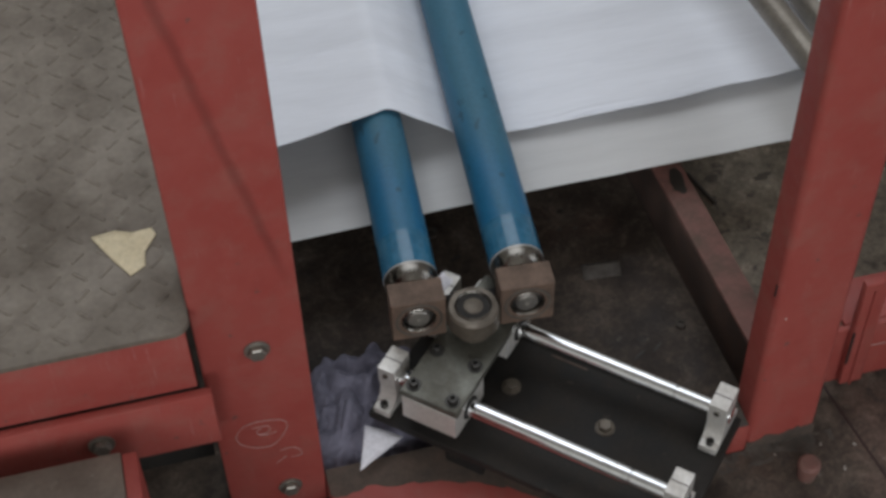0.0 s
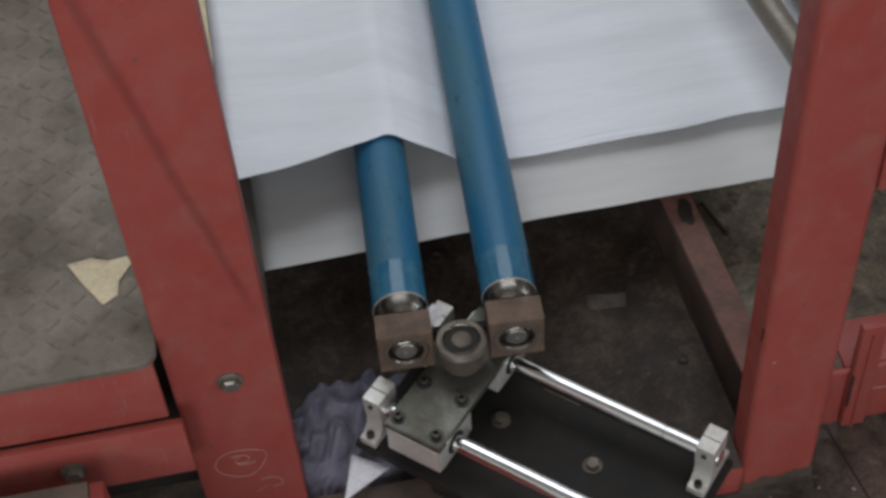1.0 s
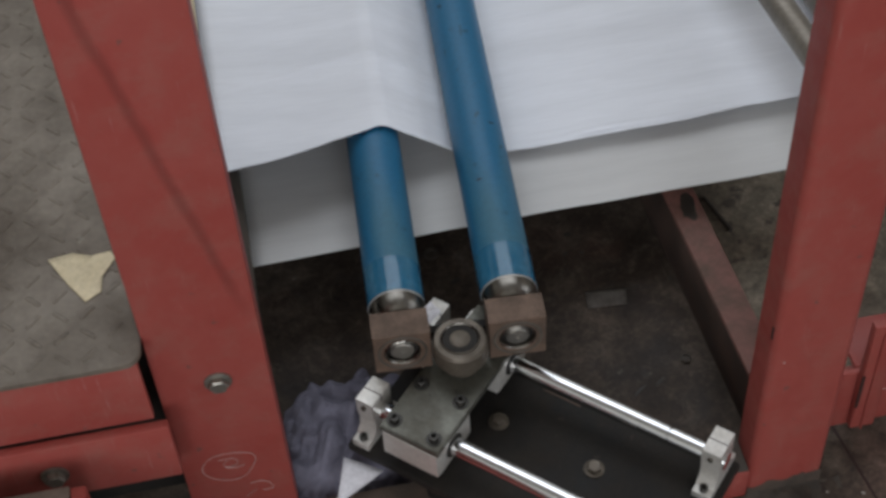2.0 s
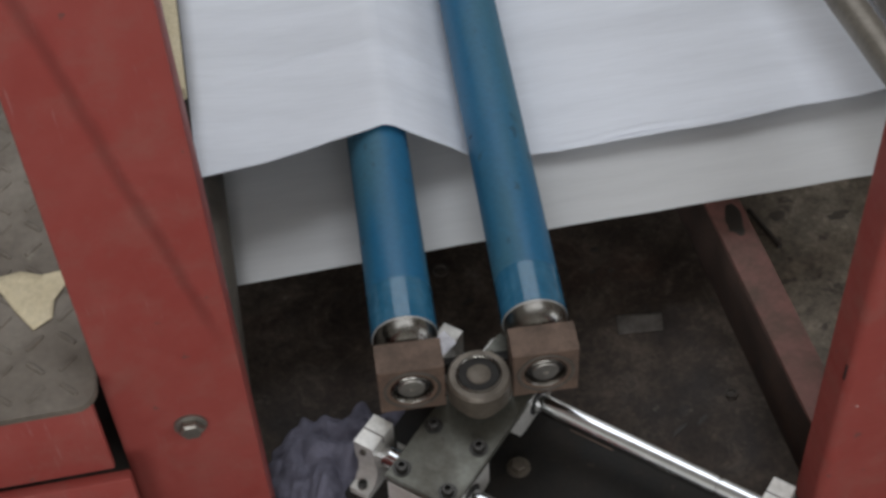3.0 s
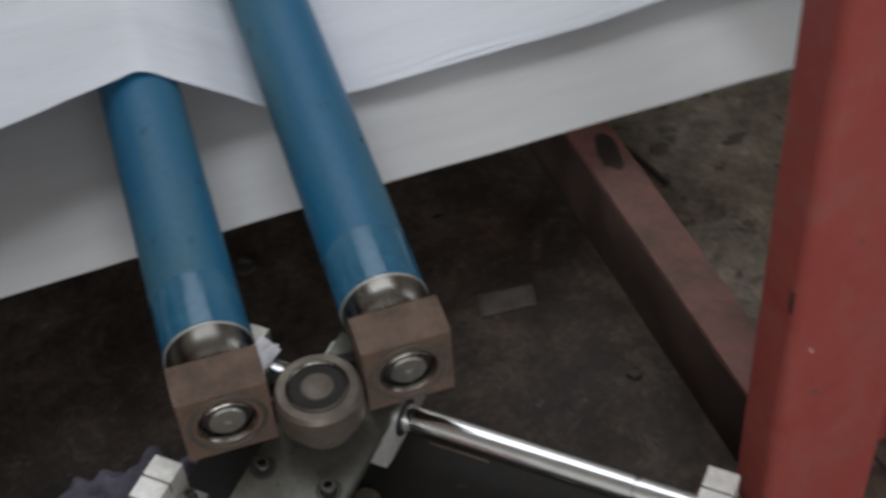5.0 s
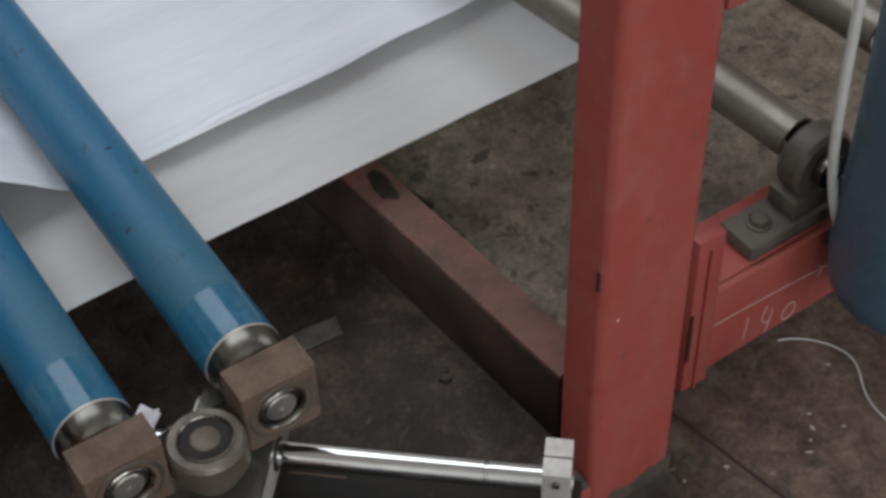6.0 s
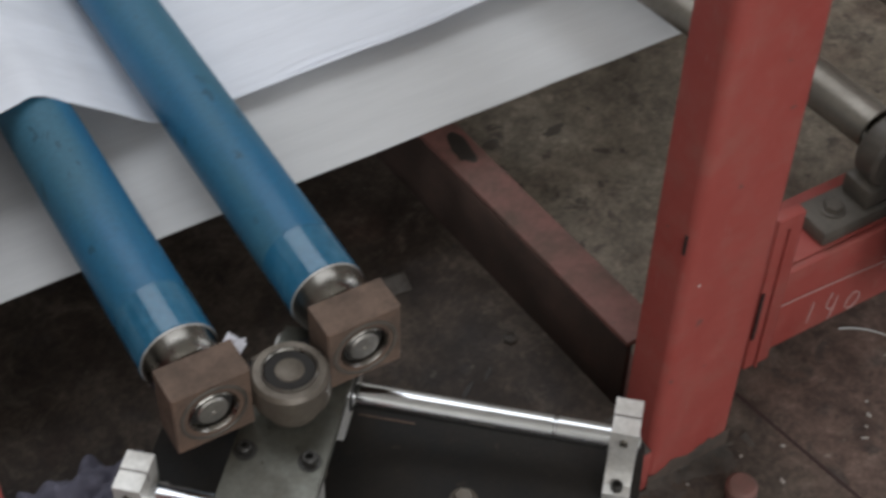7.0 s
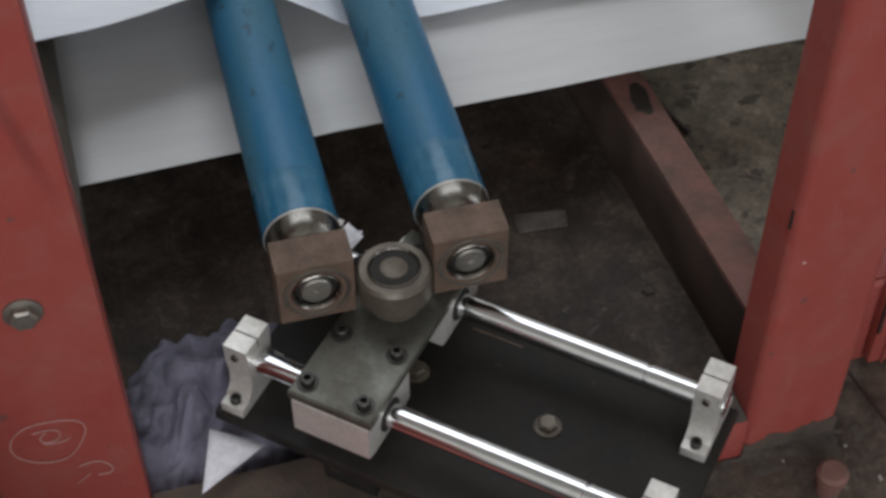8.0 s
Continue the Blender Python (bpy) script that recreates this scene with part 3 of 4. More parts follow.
def wrap_profile():
    """The run of the upper web: from the left, over the first blue roller, under the second, up to the idler."""
    xl, xr, r = -0.067, 0.0605, ROLL_R + 0.0058
    pts = []
    left_a, mid_a = radians(90 + 9), radians(90 - 32)
    for k in range(12):
        t = k / 12
        pts.append((-0.262 + t * (xl + r * math.cos(left_a) + 0.262), 0.244 + t * (ROLL_Z + r * math.sin(left_a) - 0.244) - 0.006 * math.sin(math.pi * t)))
    for k in range(11):
        a = left_a + (mid_a - left_a) * k / 10
        pts.append((xl + r * math.cos(a), ROLL_Z + r * math.sin(a)))
    p0 = pts[-1]
    a0, a1 = radians(180 + 58), radians(270 + 3)
    p1 = (xr + r * math.cos(a0), ROLL_Z + r * math.sin(a0))
    for k in range(1, 6):
        pts.append((p0[0] + (p1[0] - p0[0]) * k / 6, p0[1] + (p1[1] - p0[1]) * k / 6))
    for k in range(9):
        a = a0 + (a1 - a0) * k / 8
        pts.append((xr + r * math.cos(a), ROLL_Z + r * math.sin(a)))
    p0 = pts[-1]
    for k in range(1, 25):
        t = k / 24
        pts.append((p0[0] + (0.592 - p0[0]) * t, p0[1] + (0.159 - p0[1]) * t + 0.004 * math.sin(math.pi * t)))
    return pts


def upper_edge(x):
    base = np.interp(x, [-0.36, -0.27, -0.06, 0.03, 0.12, 0.3, 0.45, 0.56, 0.8], [1.108, 1.134, 1.183, 1.177, 1.174, 1.172, 1.179, 1.187, 1.19])
    return float(base) + 0.003 * noise.noise((x * 9, 0.3, 0)) + 0.0015 * noise.noise((x * 40, 1.3, 0))


upper_web = sheet("upper_web", wrap_profile(), upper_edge, 2.3, WEB, "white non-woven fabric web running over the blue rollers", 0.0028, skew=0.042)


sheet("outgoing_web", [(0.566, 0.212), (0.575, 0.2175), (0.588, 0.220), (0.605, 0.223), (0.64, 0.233), (0.68, 0.246), (0.72, 0.260), (0.76, 0.275), (0.80, 0.290)],
      lambda x: 1.205 + 0.05 * (x - 0.56), 2.3, WEB, "white fabric web leaving over the idler roller", 0.001)


def crease(x0, x1, off, high, wide):
    """A narrow raised fold in the upper web, following its run at a distance from its edge."""
    prof = [p for p in wrap_profile() if x0 <= p[0] <= x1]
    bm = bmesh.new()
    rows = []
    for x, z in prof:
        y = upper_edge(x) + off + 0.012 * noise.noise((x * 4, off * 30, 2))
        lean = 0.042 * (y - 1.18) * (1 - min(1.0, max(0.0, abs(x - 0.007) - 0.12) / 0.13))
        rows.append([bm.verts.new((x + lean, y + d * wide, z + 0.0012 + (high if d == 0 else high * 0.6 if abs(d) < 0.5 else -0.0004))) for d in (-1, -0.4, 0, 0.4, 1)])
    for a, b in zip(rows, rows[1:]):
        for k in range(4):
            bm.faces.new((a[k], a[k + 1], b[k + 1], b[k]))
    part("crease", bm, WEB, upper_web, smooth=True)


crease(-0.25, -0.03, 0.135, 0.0006, 0.007)
crease(-0.02, 0.03, 0.125, 0.0010, 0.005)
crease(0.12, 0.40, 0.007, 0.0006, 0.005)
lower = [(-0.243 + (0.572 + 0.243) * k / 30, 0.136 + 0.003 * math.sin(k / 30 * math.pi)) for k in range(31)]
sheet("lower_web", lower, lambda x: 1.077 + 0.007 * x, 2.3, WEB_LOW, "white paper web running flat beneath the rollers, greyed for shade", 0.0015)

edge_card = spart("wooden_batten", box(-0.284, -0.2615, 1.235, 2.2, 0.262, 0.280, bevel=0.002), CREAM)
tagged(edge_card, "pale cream wooden batten beside the fabric edge", "batten")
spart("batten_bracket", box(-0.282, -0.265, 2.205, 2.225, 0.0, 0.30, bevel=0.002), RED)
tagged(bpy.data.objects["batten_bracket"], "red steel bracket under the batten", "bracket")


def roller_frame():
    """The steering frame: its space has the boss at the origin, rollers along +y."""
    fr = thing("steering_roller_frame", 0, 0, 0)
    # boss with a sealed bearing
    by = Matrix.Translation((0, -0.016, 0))
    spart("boss", moved(lathe([(0, -0.0312), (0.022, -0.0312), (0.022, -0.017), (0.031, -0.014), (0.031, 0.008), (0.0285, 0.0115), (0.022, 0.0115), (0.022, 0.009), (0, 0.009)], 56), by), BOSS, fr, "round machined boss")
    spart("bearing_ring", moved(lathe([(0.0195, 0.0091), (0.0222, 0.0091), (0.0222, 0.0125), (0.0205, 0.0135), (0.0195, 0.0125)], 56), by), STEEL, fr, "bright steel bearing ring")
    spart("bearing_seal", moved(lathe([(0.0115, 0.0092), (0.0195, 0.0092), (0.0195, 0.0115), (0.0115, 0.0115)], 48), by), RUBBER, fr, "black bearing seal")
    spart("pin", moved(lathe([(0, 0.0092), (0.0115, 0.0092), (0.0115, 0.0122), (0.0105, 0.0128), (0, 0.0128)], 40), by), BOSS, fr, "round pin end")
    spart("arm", box(-0.075, 0.075, 0.0165, 0.028, -0.028, -0.014, bevel=0.002), BLACK, fr, "dark cross arm behind the boss")
    spart("neck", box(-0.018, 0.018, 0.010, 0.0163, -0.012, 0.004, bevel=0.001), BOSS, fr)
    for sx in (-0.0645, 0.0645):
        yc = -0.018
        w, dep, zc = 0.032, 0.034, 0.0025
        b = bmesh.new()
        n, bore = 40, []
        for k in range(n):
            a = 2 * math.pi * k / n
            bore.append((math.cos(a), math.sin(a)))
        rim = [(c * w / max(abs(c), abs(d)), d * w / max(abs(c), abs(d))) for c, d in bore]
        # closed back, square sides with a worn edge, front face, bore and its floor
        loops = [(0.0, 0, dep), (1.0, 1, dep), (1.0, 1, 0.0015), (0.965, 1, 0.0), (0.0218, 2, 0.0), (0.0206, 2, 0.0012), (0.0206, 2, 0.009), (0.0, 0, 0.009)]
        rings = []
        for f, kind, y in loops:
            if kind == 0:
                rings.append([b.verts.new((sx, yc + y, zc))])
            else:
                rings.append([b.verts.new((sx + f * p, yc + y, zc + f * q)) for p, q in (rim if kind == 1 else bore)])
        for p, q in zip(rings, rings[1:]):
            for k in range(n):
                face = [p[k % len(p)], p[(k + 1) % len(p)], q[(k + 1) % len(q)], q[k % len(q)]]
                b.faces.new([v for m, v in enumerate(face) if v not in face[:m]])
        housing = spart("bearing_housing", b, RUST, fr, "square rusty bearing housing with a bored face")
        at = pose(sx, yc, zc, 90)
        spart("ring", moved(lathe([(0.0245, -0.0005), (0.0282, -0.0005), (0.0282, 0.0005), (0.0274, 0.0012), (0.0253, 0.0012), (0.0245, 0.0004)], 48), at), CASTING, housing, "dark raised ring")
        spart("inner_ring", moved(lathe([(0.0174, -0.0088), (0.0204, -0.0088), (0.0204, 0.0002), (0.0196, 0.0009), (0.0180, -0.0008), (0.0174, -0.0030)], 44), at), STEEL, housing, "worn bright inner ring")
        spart("recess", moved(lathe([(0.0131, -0.0088), (0.0173, -0.0088), (0.0173, -0.0060), (0.0131, -0.0060)], 44), at), RUBBER, housing, "dark bearing recess")
        spart("shaft_end", moved(lathe([(0, -0.0088), (0.0130, -0.0088), (0.0130, -0.0020), (0.0119, -0.0006), (0.0028, -0.0004), (0.0022, -0.0020), (0, -0.0024)], 40), at), SHAFT, housing, "bright shaft end with a centre mark")
        rl = new("blue_roller")
        rl.parent = fr
        rl.matrix_local = pose(sx, 0.016, zc)
        L = 1.35
        r = ROLL_R
        spart("sleeve", lathe([(r * 0.93, 0.030), (r, 0.031), (r, L), (0, L)], 64, "y"), BLUE, rl, "blue rubber sleeve")
        spart("tape_band", lathe([(r, 0.0315), (r + 0.0005, 0.0315), (r + 0.0005, 0.081), (r, 0.0815)], 64, "y"), TAPE, rl, "band of clear shiny tape")
        cap = []
        for k in range(9):
            a = k / 8
            cap.append((0.0125 + (r * 0.985 - 0.0125) * math.sqrt(1 - (1 - a) ** 2), 0.002 + 0.027 * a))
        spart("end_cap", lathe([(0, -0.002), (0.0125, -0.002)] + cap + [(r * 0.985, 0.0305), (r * 0.9, 0.0315)], 64, "y"), STEEL, rl, "domed turned-steel end cap")
        spart("lip", lathe([(r * 0.955, 0.0290), (r * 1.004, 0.0290), (r * 1.004, 0.0306), (r * 0.955, 0.0306)], 64, "y"), ALU, rl, "pale rim of the sleeve")
        for k in range(7):
            a, yy = random.uniform(0, 6.28), random.uniform(0.12, 0.75)
            s = lathe([(0, 0), (0.0022, 0), (0.0012, 0.0006), (0, 0.0006)], 8)
            m = pose(0, yy, 0, 0, math.degrees(a), 0) @ Matrix.Translation((0, 0, r - 0.0001)) @ Matrix.Diagonal((1.6, 0.7, 1, 1))
            part("stain", moved(s, m), SLOT, rl)
    # tail bracket hidden under the web, which holds the far ends
    part("far_arm", box(-0.11, 0.11, 1.367, 1.39, -0.03, 0.01, bevel=0.002), BLACK, fr)
    # a crumpled paper tag tucked behind the boss
    bm = bmesh.new()
    add_box(bm, -0.011, 0.011, -0.0085, 0.0085, 0, 0.0012, m=pose(-0.030, 0.026, 0.010, 30, -14, 35))
    add_box(bm, -0.009, 0.009, -0.004, 0.004, 0, 0.0012, m=pose(-0.026, 0.021, 0.0165, -30, 10, 40))
    add_box(bm, -0.005, 0.005, -0.006, 0.006, 0, 0.0012, m=pose(-0.036, 0.018, 0.006, 60, 10, 25))
    part("tag", bm, PAPER, fr, "crumpled white paper tag")
    tagged(fr, "web-guide steering frame with two blue rubber rollers", "web guide")
    return fr


steering = roller_frame()

# ---- the slide ----
U = Vector((0.738, -0.675, 0))           # the rods' direction, to the right and forward
SLIDE_TURN = math.degrees(math.atan2(U.y, U.x))


SLIDE_AT = (-0.038, 0.858, 0.083)
RODS = (-0.069, 0.061)                   # across the slide
ROD_Z = 0.041


def slide():
    """In its own space: x along the rods, y away from the camera, base plate's top at z = 0."""
    sl = thing("linear_slide", *SLIDE_AT, SLIDE_TURN)
    spart("base_plate", box(-0.078, 0.320, -0.106, 0.092, -0.012, 0, bevel=0.002), BLACK, sl, "black painted steel base plate")
    for x in (0.02, 0.24):
        spart("packer", box(x, x + 0.05, -0.095, 0.08, -0.0825, -0.0125, bevel=0.002), BLACK, sl)
    for y in RODS:
        rod = spart("rod", moved(lathe([(0, -0.075), (0.0098, -0.075), (0.0108, -0.074), (0.0108, 0.2435), (0.0096, 0.2442), (0.0096, 0.2460), (0.0108, 0.2467), (0.0108, 0.314), (0, 0.314)], 40, "x"), pose(0, y, ROD_Z)), CHROME, sl, "bright chromed rod")
        for x in (-0.061, 0.301):
            bm = bmesh.new()
            add_box(bm, x - 0.011, x + 0.011, y - 0.034, y + 0.034, 0.0004, 0.011, 0.001)
            # waisted upright that widens to the clamp head
            prof = [(0.024, 0.0114), (0.0165, 0.020), (0.0150, 0.034), (0.0175, 0.046), (0.0180, 0.0705)]
            ring = [[bm.verts.new((x + sx * 0.011, y + sy * h, z)) for sx, sy in ((-1, -1), (1, -1), (1, 1), (-1, 1))] for h, z in prof]
            for p, q in zip(ring, ring[1:]):
                for k in range(4):
                    bm.faces.new((p[k], p[(k + 1) % 4], q[(k + 1) % 4], q[k]))
            bm.faces.new(ring[-1])
            bm.faces.new(ring[0][::-1])
            sup = spart("shaft_support", bm, ALU, sl, "cast aluminium shaft support")
            part("clamp_slit", box(x - 0.0112, x + 0.0112, y - 0.0006, y + 0.0006, 0.0605, 0.0708), SLOT, sup)
            for sy in (-0.027, 0.027):
                spart("screw", moved(lathe([(0, 0), (0.0048, 0), (0.0048, 0.005), (0.0043, 0.0056), (0.0026, 0.0056), (0.0026, 0.003), (0, 0.003)], 20), pose(x, y + sy, 0.0108)), BLACK_SCREW, sup, "black socket screw")
            spart("clamp_screw", moved(lathe([(0, 0), (0.0032, 0), (0.0032, 0.003), (0.0015, 0.0035), (0, 0.0025)], 16), pose(x, y - 0.0178, 0.060, 90)), STEEL, sup)
    for x, y in ((0.057, 0.006), (0.182, 0.004)):
        hex_bolt("plate_bolt", pose(x, y, 0), 0.0088, "dull steel hexagon bolt with a washer", BOSS, parent=sl)
    part("scratch", box(0.080, 0.128, 0.0708, 0.0722, 0.0001, 0.0006), RUST, sl, "rusty scratch in the paint")
    tagged(sl, "two-rod linear slide on a black steel base plate", "slide")
    return sl


slide()


def carriage():
    ca = thing("slide_carriage", *SLIDE_AT, SLIDE_TURN)
    spart("plate", prism([(-0.032, -0.105), (0.043, -0.105), (0.043, 0.095), (-0.024, 0.095), (-0.032, -0.02)], 0.0645, 0.0730, 0.0012), PLATE, ca, "oily dark steel top plate")
    for y in RODS:
        bm = bmesh.new()
        # block with a bore for the rod, from an outline across it
        out, n = [], 32
        for k in range(n):
            a = 2 * math.pi * (k + 0.5) / n
            out.append((0.0128 * math.cos(a), 0.0128 * math.sin(a)))
        half, lo, hi = 0.035, -0.0215, 0.0232
        sq = []
        for c, d in out:
            t = min(half / max(abs(c), 1e-6), (hi if d > 0 else -lo) / max(abs(d), 1e-6))
            sq.append((c * t, d * t))
        rings = []
        for x, ring in ((-0.030, out), (-0.030, sq), (0.040, sq), (0.040, out)):
            rings.append([bm.verts.new((x, y + p, ROD_Z + q)) for p, q in ring])
        for a, b in zip(rings, rings[1:] + rings[:1]):
            for k in range(n):
                bm.faces.new((a[k], a[(k + 1) % n], b[(k + 1) % n], b[k]))
        blk = part("bearing_block", bm, ALU, ca, "pale aluminium linear bearing block")
        smooth_by_angle(blk, 30)
        spart("seal", moved(lathe([(0.0111, 0.0402), (0.0150, 0.0402), (0.0150, 0.0415), (0.0111, 0.0415)], 32, "x"), pose(0, y, ROD_Z)), RUBBER, blk, "black rod seal")
        for sx in (-0.021, 0.030):
            for sy in (-0.022, 0.034):
                if y < 0:
                    spart("cap_screw", moved(lathe([(0, 0), (0.0092, 0), (0.0092, 0.001), (0.0060, 0.0012), (0.0060, 0.0070), (0.0054, 0.0078), (0.0031, 0.0078), (0.0031, 0.003), (0, 0.003)], 24), pose(sx, y + sy, 0.0729)), BLACK_SCREW, ca, "socket cap screw on a washer")
    tagged(ca, "steel slide carriage on two pale bearing blocks", "carriage")
    return ca


sled = carriage()


# ---- beside the right post ----
def pillow_block():
    pb = thing("pillow_block", 0.587, 0.803, 0.1252)
    bm = bmesh.new()
    add_box(bm, -0.085, 0.085, -0.022, 0.022, 0.0004, 0.018, 0.004)
    add_box(bm, -0.034, 0.034, -0.017, 0.017, 0.0184, 0.04, 0.003)
    spart("foot", bm, CASTING, pb)
    spart("ring", moved(lathe([(0.017, -0.013), (0.030, -0.014), (0.034, -0.010), (0.034, 0.010), (0.030, 0.014), (0.017, 0.013), (0.017, -0.014)], 40, "y"), pose(0, 0, 0.065)), CASTING, pb)
    spart("collar", moved(lathe([(0.0115, -0.024), (0.0168, -0.024), (0.0168, 0.013), (0.0115, 0.013)], 32, "y"), pose(0, 0, 0.065)), STEEL, pb)
    for x in (-0.058, 0.058):
        hex_bolt("bolt", pose(x, 0, 0.0181), 0.009, "rusty bolt", CASTING, parent=pb)
    tagged(pb, "oily cast-iron pillow block bolted on the red beam", "bearing")


pillow_block()


def motor():
    mo = thing("blue_motor", 0.617, 0.690, 0.0)
    r = 0.080
    # unseen upper length added to keep window light off the right post
    prof = [(0, 0.098), (r * 0.6, 0.098), (r * 0.84, 0.103), (r * 0.96, 0.114), (r, 0.135), (r, 1.14), (r * 0.9, 1.16), (0, 1.16)]
    spart("body", lathe(prof, 72), MOTOR, mo)
    spart("bracket", box(-0.03, 0.03, 0.070, 0.0898, 0.105, 0.124, bevel=0.002), MOTOR, mo)
    tagged(mo, "dark blue enamelled upright motor housing beside the beam", "motor")
    cab = part("power_cable", tube([(0.527, 0.745, 0.95), (0.528, 0.745, 0.60), (0.531, 0.745, 0.42), (0.534, 0.745, 0.30), (0.552, 0.752, 0.20), (0.60, 0.745, 0.08), (0.635, 0.70, 0.02), (0.68, 0.64, 0.006), (0.78, 0.56, 0.006)], 0.0044), CABLE, smooth=True)
    tagged(cab, "pale grey power cable hanging down beside the motor", "cable")
    wire = part("thin_wire", tube([(0.545, 0.769, 0.003), (0.568, 0.760, 0.003), (0.592, 0.722, 0.003), (0.580, 0.695, 0.003), (0.556, 0.666, 0.003), (0.560, 0.630, 0.003)], 0.0008), CABLE, smooth=True)
    tagged(wire, "thin pale wire lying on the floor", "wire")


motor()


def back_post():
    p = thing("back_post", 0.93, 1.18, 0)
    spart("channel", box(0, 0.1, 0, 0.05, 0, 1.35, bevel=0.003), RED, p)
    tagged(p, "brick-red steel post behind the rollers", "post")


back_post()


# ---- loose things ----
def rag():
    bm = bmesh.new()
    bmesh.ops.create_grid(bm, x_segments=90, y_segments=90, size=0.5)
    for v in bm.verts:
        x, y = v.co.x * 2, v.co.y * 2
        rr = max(abs(x), abs(y))
        ang = math.atan2(y, x)
        lobe = 1 + rr * (0.30 * noise.noise((math.cos(ang) * 1.7, math.sin(ang) * 1.7, 4)) + 0.16 * noise.noise((math.cos(ang) * 5, math.sin(ang) * 5, 9)))
        sq = rr / max(math.hypot(x, y), 1e-6)            # square to disc
        px, py = x * sq * 0.088 * lobe, y * sq * 0.108 * lobe
        folds = abs(noise.noise((px * 30, py * 22, 2))) * 0.032 + abs(noise.noise((px * 60, py * 45, 8))) * 0.011 + abs(noise.noise((px * 150, py * 120, 5))) * 0.004
        z = 0.003 + (1 - rr**3) * (0.026 + folds) + rr * folds * 0.45
        v.co = (px, py, z)
    ob = part("cleaning_rag", bm, RAG, smooth=True)
    so = ob.modifiers.new("thickness", "SOLIDIFY")
    so.thickness = 0.002
    ob.matrix_world = pose(-0.168, 0.886, 0.0, 0, 0, -25)
    tagged(ob, "crumpled blue-grey cleaning rag on the floor", "rag")


def scrap(name, outline, m, material, label, curl=0.006, thick=0.0006):
    bm = bmesh.new()
    f = bm.faces.new([bm.verts.new((x, y, 0)) for x, y in outline])
    bmesh.ops.triangulate(bm, faces=[f])
    bmesh.ops.subdivide_edges(bm, edges=bm.edges, cuts=5, use_grid_fill=True)
    for v in bm.verts:
        v.co.z = 0.001 + curl * abs(noise.noise((v.co.x * 22, v.co.y * 22, len(name))))
    ob = part(name, bm, material, smooth=True)
    so = ob.modifiers.new("thickness", "SOLIDIFY")
    so.thickness = thick
    ob.matrix_world = m
    tagged(ob, label, "paper")
    return ob


rag()
scrap("card_scrap", [(-0.033, 0.056), (-0.008, 0.060), (0.010, 0.052), (0.030, 0.054), (0.034, 0.044), (0.020, 0.022), (0.018, 0.004), (0.002, -0.006), (-0.012, 0.016)],
      pose(-0.397, 0.838, 0.4075), CREAM, "torn triangular scrap of cream card on the platform", 0.004)
scrap("paper_scrap", [(0, 0), (0.045, -0.020), (-0.014, -0.055)], pose(-0.174, 0.826, 0.066, 22, 10, 0), PAPER, "crumpled white paper scrap under the slide")
tape = scrap("floor_tape", [(-0.028, -0.012), (0.023, -0.016), (0.028, 0.009), (-0.025, 0.016)], pose(0.195, 1.036, 0.0006), TAPE_FLOOR, "worn grey tape patch stuck on the floor", 0.0)
spart("dropped_nut", lathe([(0, 0), (0.007, 0), (0.007, 0.004), (0.005, 0.005), (0.004, 0.003), (0, 0.003)], 6), GRIME).matrix_world = pose(0.266, 0.919, 0.0)
tagged(bpy.data.objects["dropped_nut"], "oily steel nut dropped on the floor", "nut")
spart("floor_socket", lathe([(0, 0), (0.010, 0), (0.010, 0.003), (0.006, 0.003), (0.005, 0.001), (0, 0.001)], 20), GRIME).matrix_world = pose(-0.012, 1.161, 0.0)
tagged(bpy.data.objects["floor_socket"], "small black rubber plug on the floor", "plug")
part("black_stick", moved(lathe([(0, 0), (0.0035, 0), (0.003, 0.066), (0, 0.066)], 8, "y"), pose(0, 0, 0.004, 0, 0, 0)), GRIME).matrix_world = pose(0.384, 1.108, 0, 0, 0, 15.5)
tagged(bpy.data.objects["black_stick"], "thin black stick lying on the concrete", "stick")


PALE_STAIN = surface("old_stain", (0.085, 0.070, 0.053), (0.12, 0.10, 0.078), 0.8, 0, 60, 220, 0.8)
STAIN = surface("oil_stain", (0.030, 0.024, 0.019), (0.045, 0.036, 0.028), 0.6, 0, 60, 220, 0.8)
CHIP = surface("pale_chip", (0.34, 0.31, 0.27), (0.22, 0.19, 0.16), 0.8, 0, 60, 220, 0.8)


def blob(name, x, y, z, rx, ry, turn, material, parent=None, high=0.0006):
    """An irregular low patch."""
    bm = bmesh.new()
    n = 18
    rim = []
    for k in range(n):
        a = 2 * math.pi * k / n
        r = 1 + 0.55 * noise.noise((math.cos(a) * 1.6 + x * 31, math.sin(a) * 1.6 + y * 17, rx * 90))
        rim.append((rx * r * math.cos(a), ry * r * math.sin(a)))
    low = [bm.verts.new((p, q, 0.0002)) for p, q in rim]
    up = [bm.verts.new((p * 0.8, q * 0.8, high)) for p, q in rim]
    for k in range(n):
        bm.faces.new((low[k], low[(k + 1) % n], up[(k + 1) % n], up[k]))
    bm.faces.new(up)
    ob = part(name, bm, material, parent)
    ob.matrix_local = pose(x, y, z, 0, 0, turn)
    return ob


ground = bpy.data.objects["floor"]
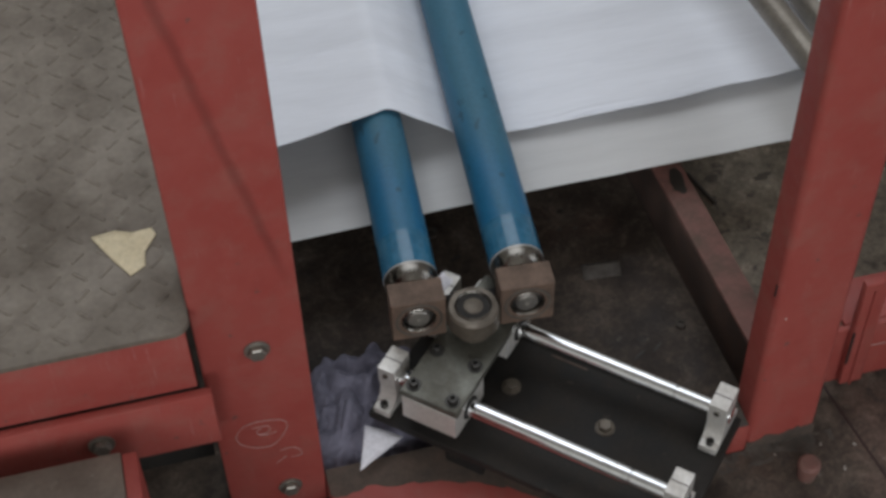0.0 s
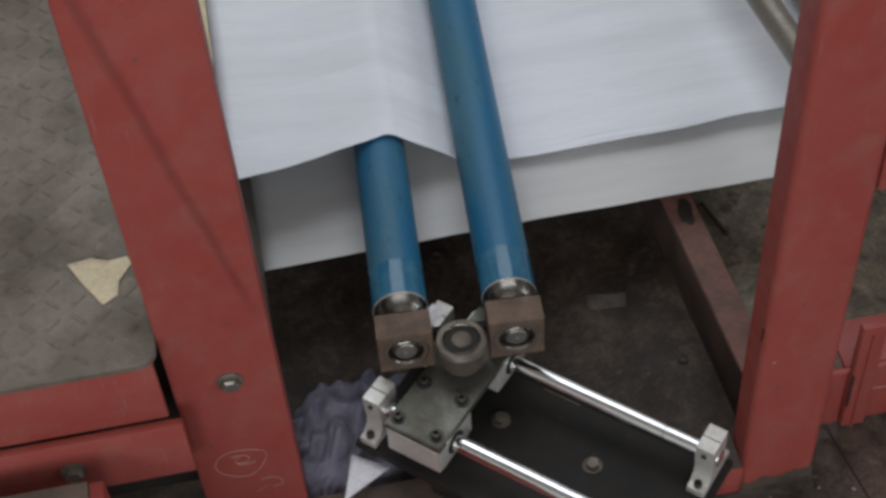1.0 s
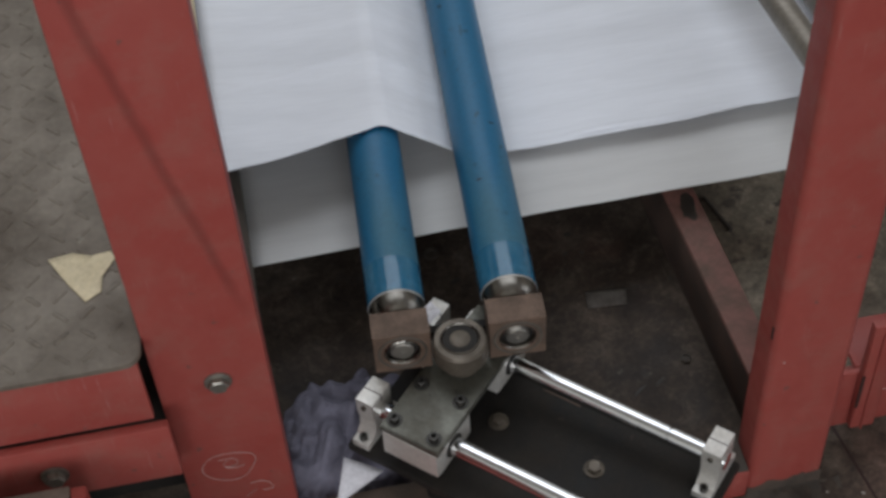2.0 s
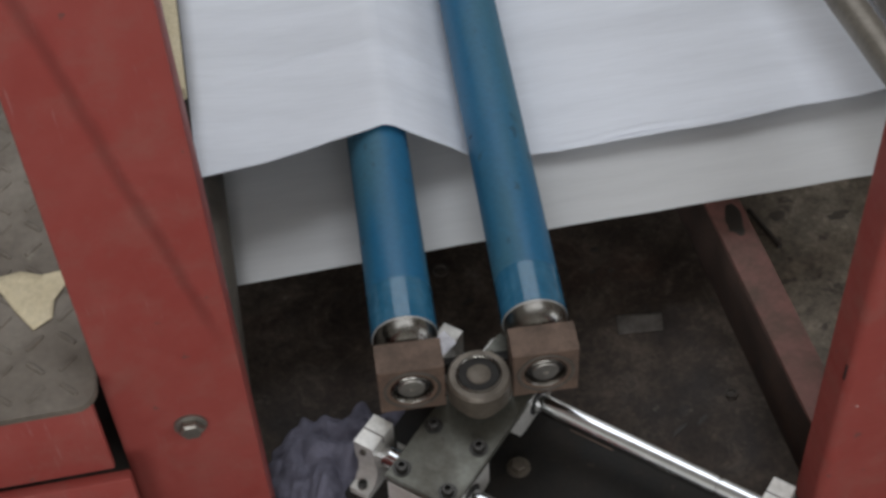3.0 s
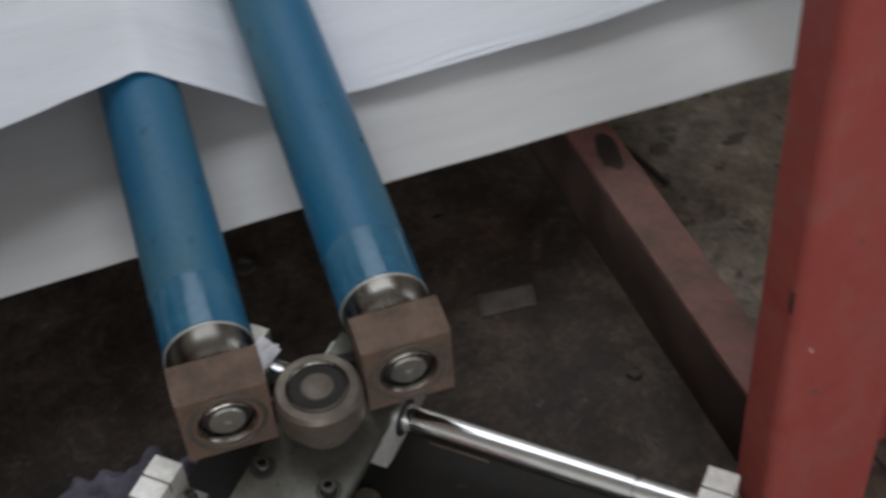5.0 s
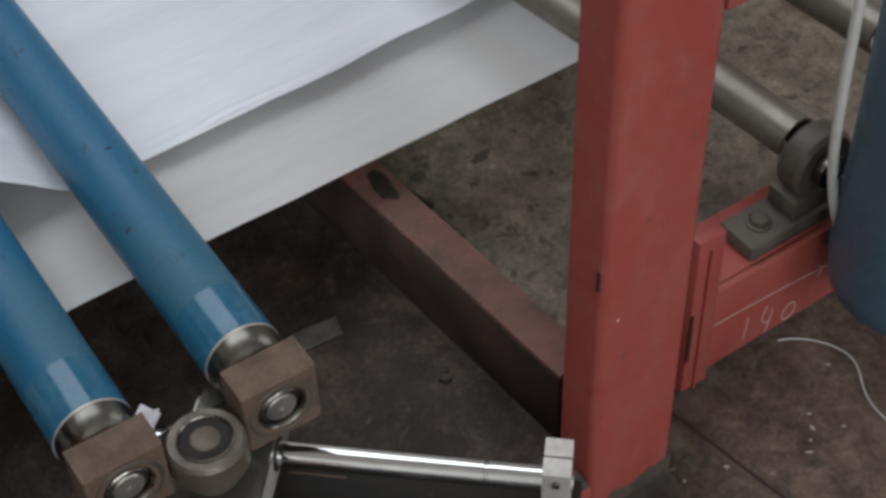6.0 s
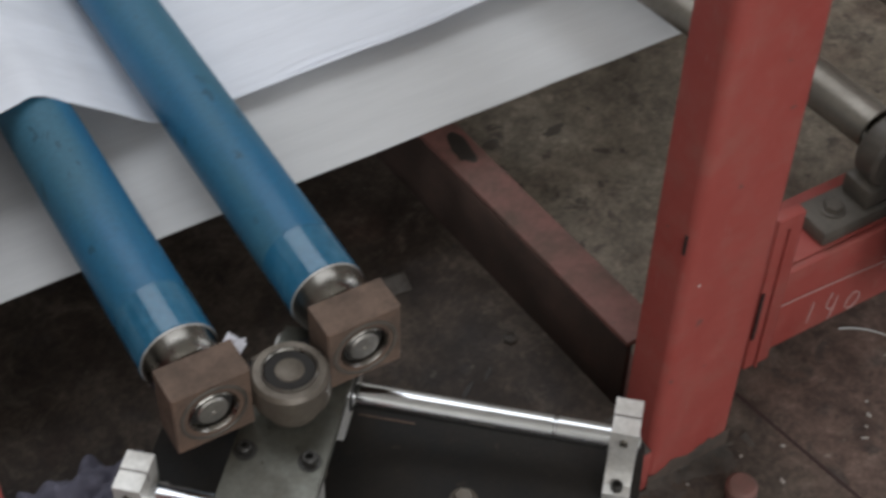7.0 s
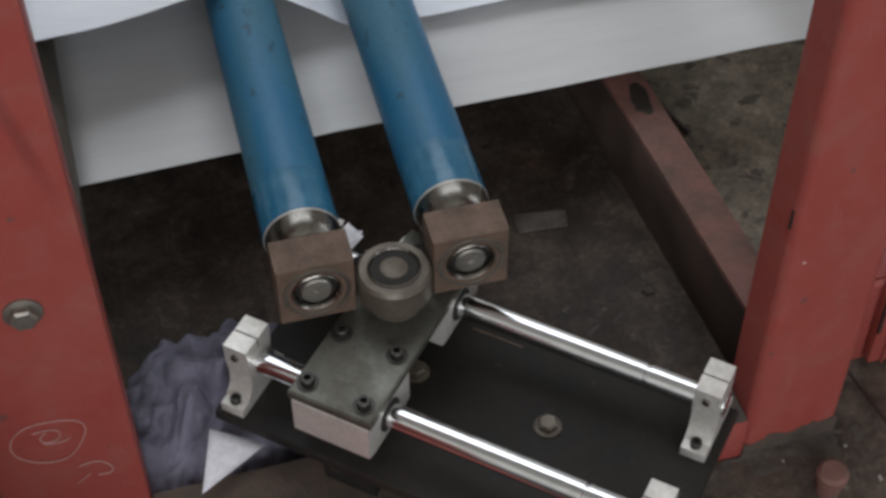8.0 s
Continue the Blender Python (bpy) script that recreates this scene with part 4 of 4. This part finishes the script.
for x, y, rx, ry, a in ((0.188, 1.163, 0.006, 0.004, 10), (0.177, 1.131, 0.004, 0.003, 0), (0.199, 1.128, 0.004, 0.003, 40), (0.026, 1.118, 0.008, 0.004, 20),
                        (-0.101, 1.21, 0.003, 0.002, 0), (-0.075, 1.19, 0.0025, 0.002, 0), (0.214, 0.896, 0.012, 0.0025, 35), (0.242, 0.904, 0.010, 0.002, 40),
                        (0.438, 1.219, 0.011, 0.007, 20), (0.509, 1.203, 0.014, 0.006, 10), (0.47, 1.10, 0.005, 0.004, 0), (0.505, 1.11, 0.006, 0.003, 60),
                        (0.45, 1.13, 0.003, 0.002, 0), (0.12, 1.19, 0.003, 0.002, 0), (0.30, 1.06, 0.004, 0.002, 70), (0.06, 1.02, 0.005, 0.003, 15)):
    blob("oil_stain", x - 0.016 if x < 0.4 else x - 0.04, y - 0.01 if x < 0.4 else y - 0.06, 0, rx, ry, a, STAIN if x < 0.4 else PALE_STAIN, ground)
for x, y in ((0.501, 0.677), (0.48, 0.659), (0.525, 0.662), (0.564, 0.722), (0.49, 0.668), (0.51, 0.69), (0.37, 0.70), (0.385, 0.66), (0.31, 0.70), (0.33, 0.655), (0.41, 0.69)):
    blob("paint_chip", x, y, 0, random.uniform(0.0014, 0.0034), random.uniform(0.001, 0.002), random.uniform(0, 180), CHIP, ground, 0.001)
blob("oil_stain", 0.023, 0.285, 0.0921, 0.010, 0.022, -10, STAIN, bpy.data.objects["floor_rail"], 0.0005)
part("floor_joint", box(-0.0014, 0.0014, 0, 0.35, 0.0002, 0.0007), SLOT, ground).matrix_local = pose(0.443, 0.53, 0, 0, 0, 8)
anchor = spart("anchor_bolt", lathe([(0, 0), (0.011, 0), (0.011, 0.018), (0.014, 0.019), (0.014, 0.027), (0.011, 0.030), (0, 0.030)], 20), RED_DUSTY)
anchor.matrix_world = pose(0.335, 0.662, 0)
tagged(anchor, "red-painted anchor bolt standing in the floor", "bolt")


# ---- motion ----
def travel(t):
    """How far the carriage has gone along its rods, in metres."""
    return float(np.interp(t, [0, 1.2, 2.5, 3.5, 4.5, 5.2, 6.4, 7.0, 7.5, 8.0], [0, 0.002, 0.005, 0.010, 0.012, 0.033, 0.038, 0.038, 0.031, 0.032]))


def drift(t):
    """How far the upper web has wandered along its rollers."""
    return float(np.interp(t, [0, 3.5, 4.5, 6.4, 8.0], [0, 0.001, -0.002, 0.020, 0.022]))


def motions():
    first = pose(0, 0, 0, 0, 0, -SKEW)
    boss = Vector((-0.027, 0.880, 0.191))
    rows, sled_rows, web_rows = [], [], []
    for k in range(17):
        t = k / 2
        s = travel(t)
        turn = Matrix.Translation(PIVOT) @ Matrix.Rotation(s / 0.75, 4, "Z") @ Matrix.Translation(-PIVOT)
        rows.append((t, turn @ Matrix.Translation(boss) @ first))
        sled_rows.append((t, Matrix.Translation(U * s) @ pose(*SLIDE_AT, 0, 0, SLIDE_TURN)))
        web_rows.append((t, pose(0, drift(t), 0)))
    walk(steering, rows)
    walk(sled, sled_rows)
    walk(upper_web, web_rows)
    spin = 265.0                            # degrees a second
    for n, rl in enumerate(o for o in steering.children if o.name.startswith("blue_roller")):
        base = rl.matrix_local.translation.copy()
        way = -1 if n == 0 else 1
        walk(rl, [(k / 4, Matrix.Translation(base) @ Matrix.Rotation(radians(way * spin * k / 4), 4, "Y")) for k in range(33)])


motions()
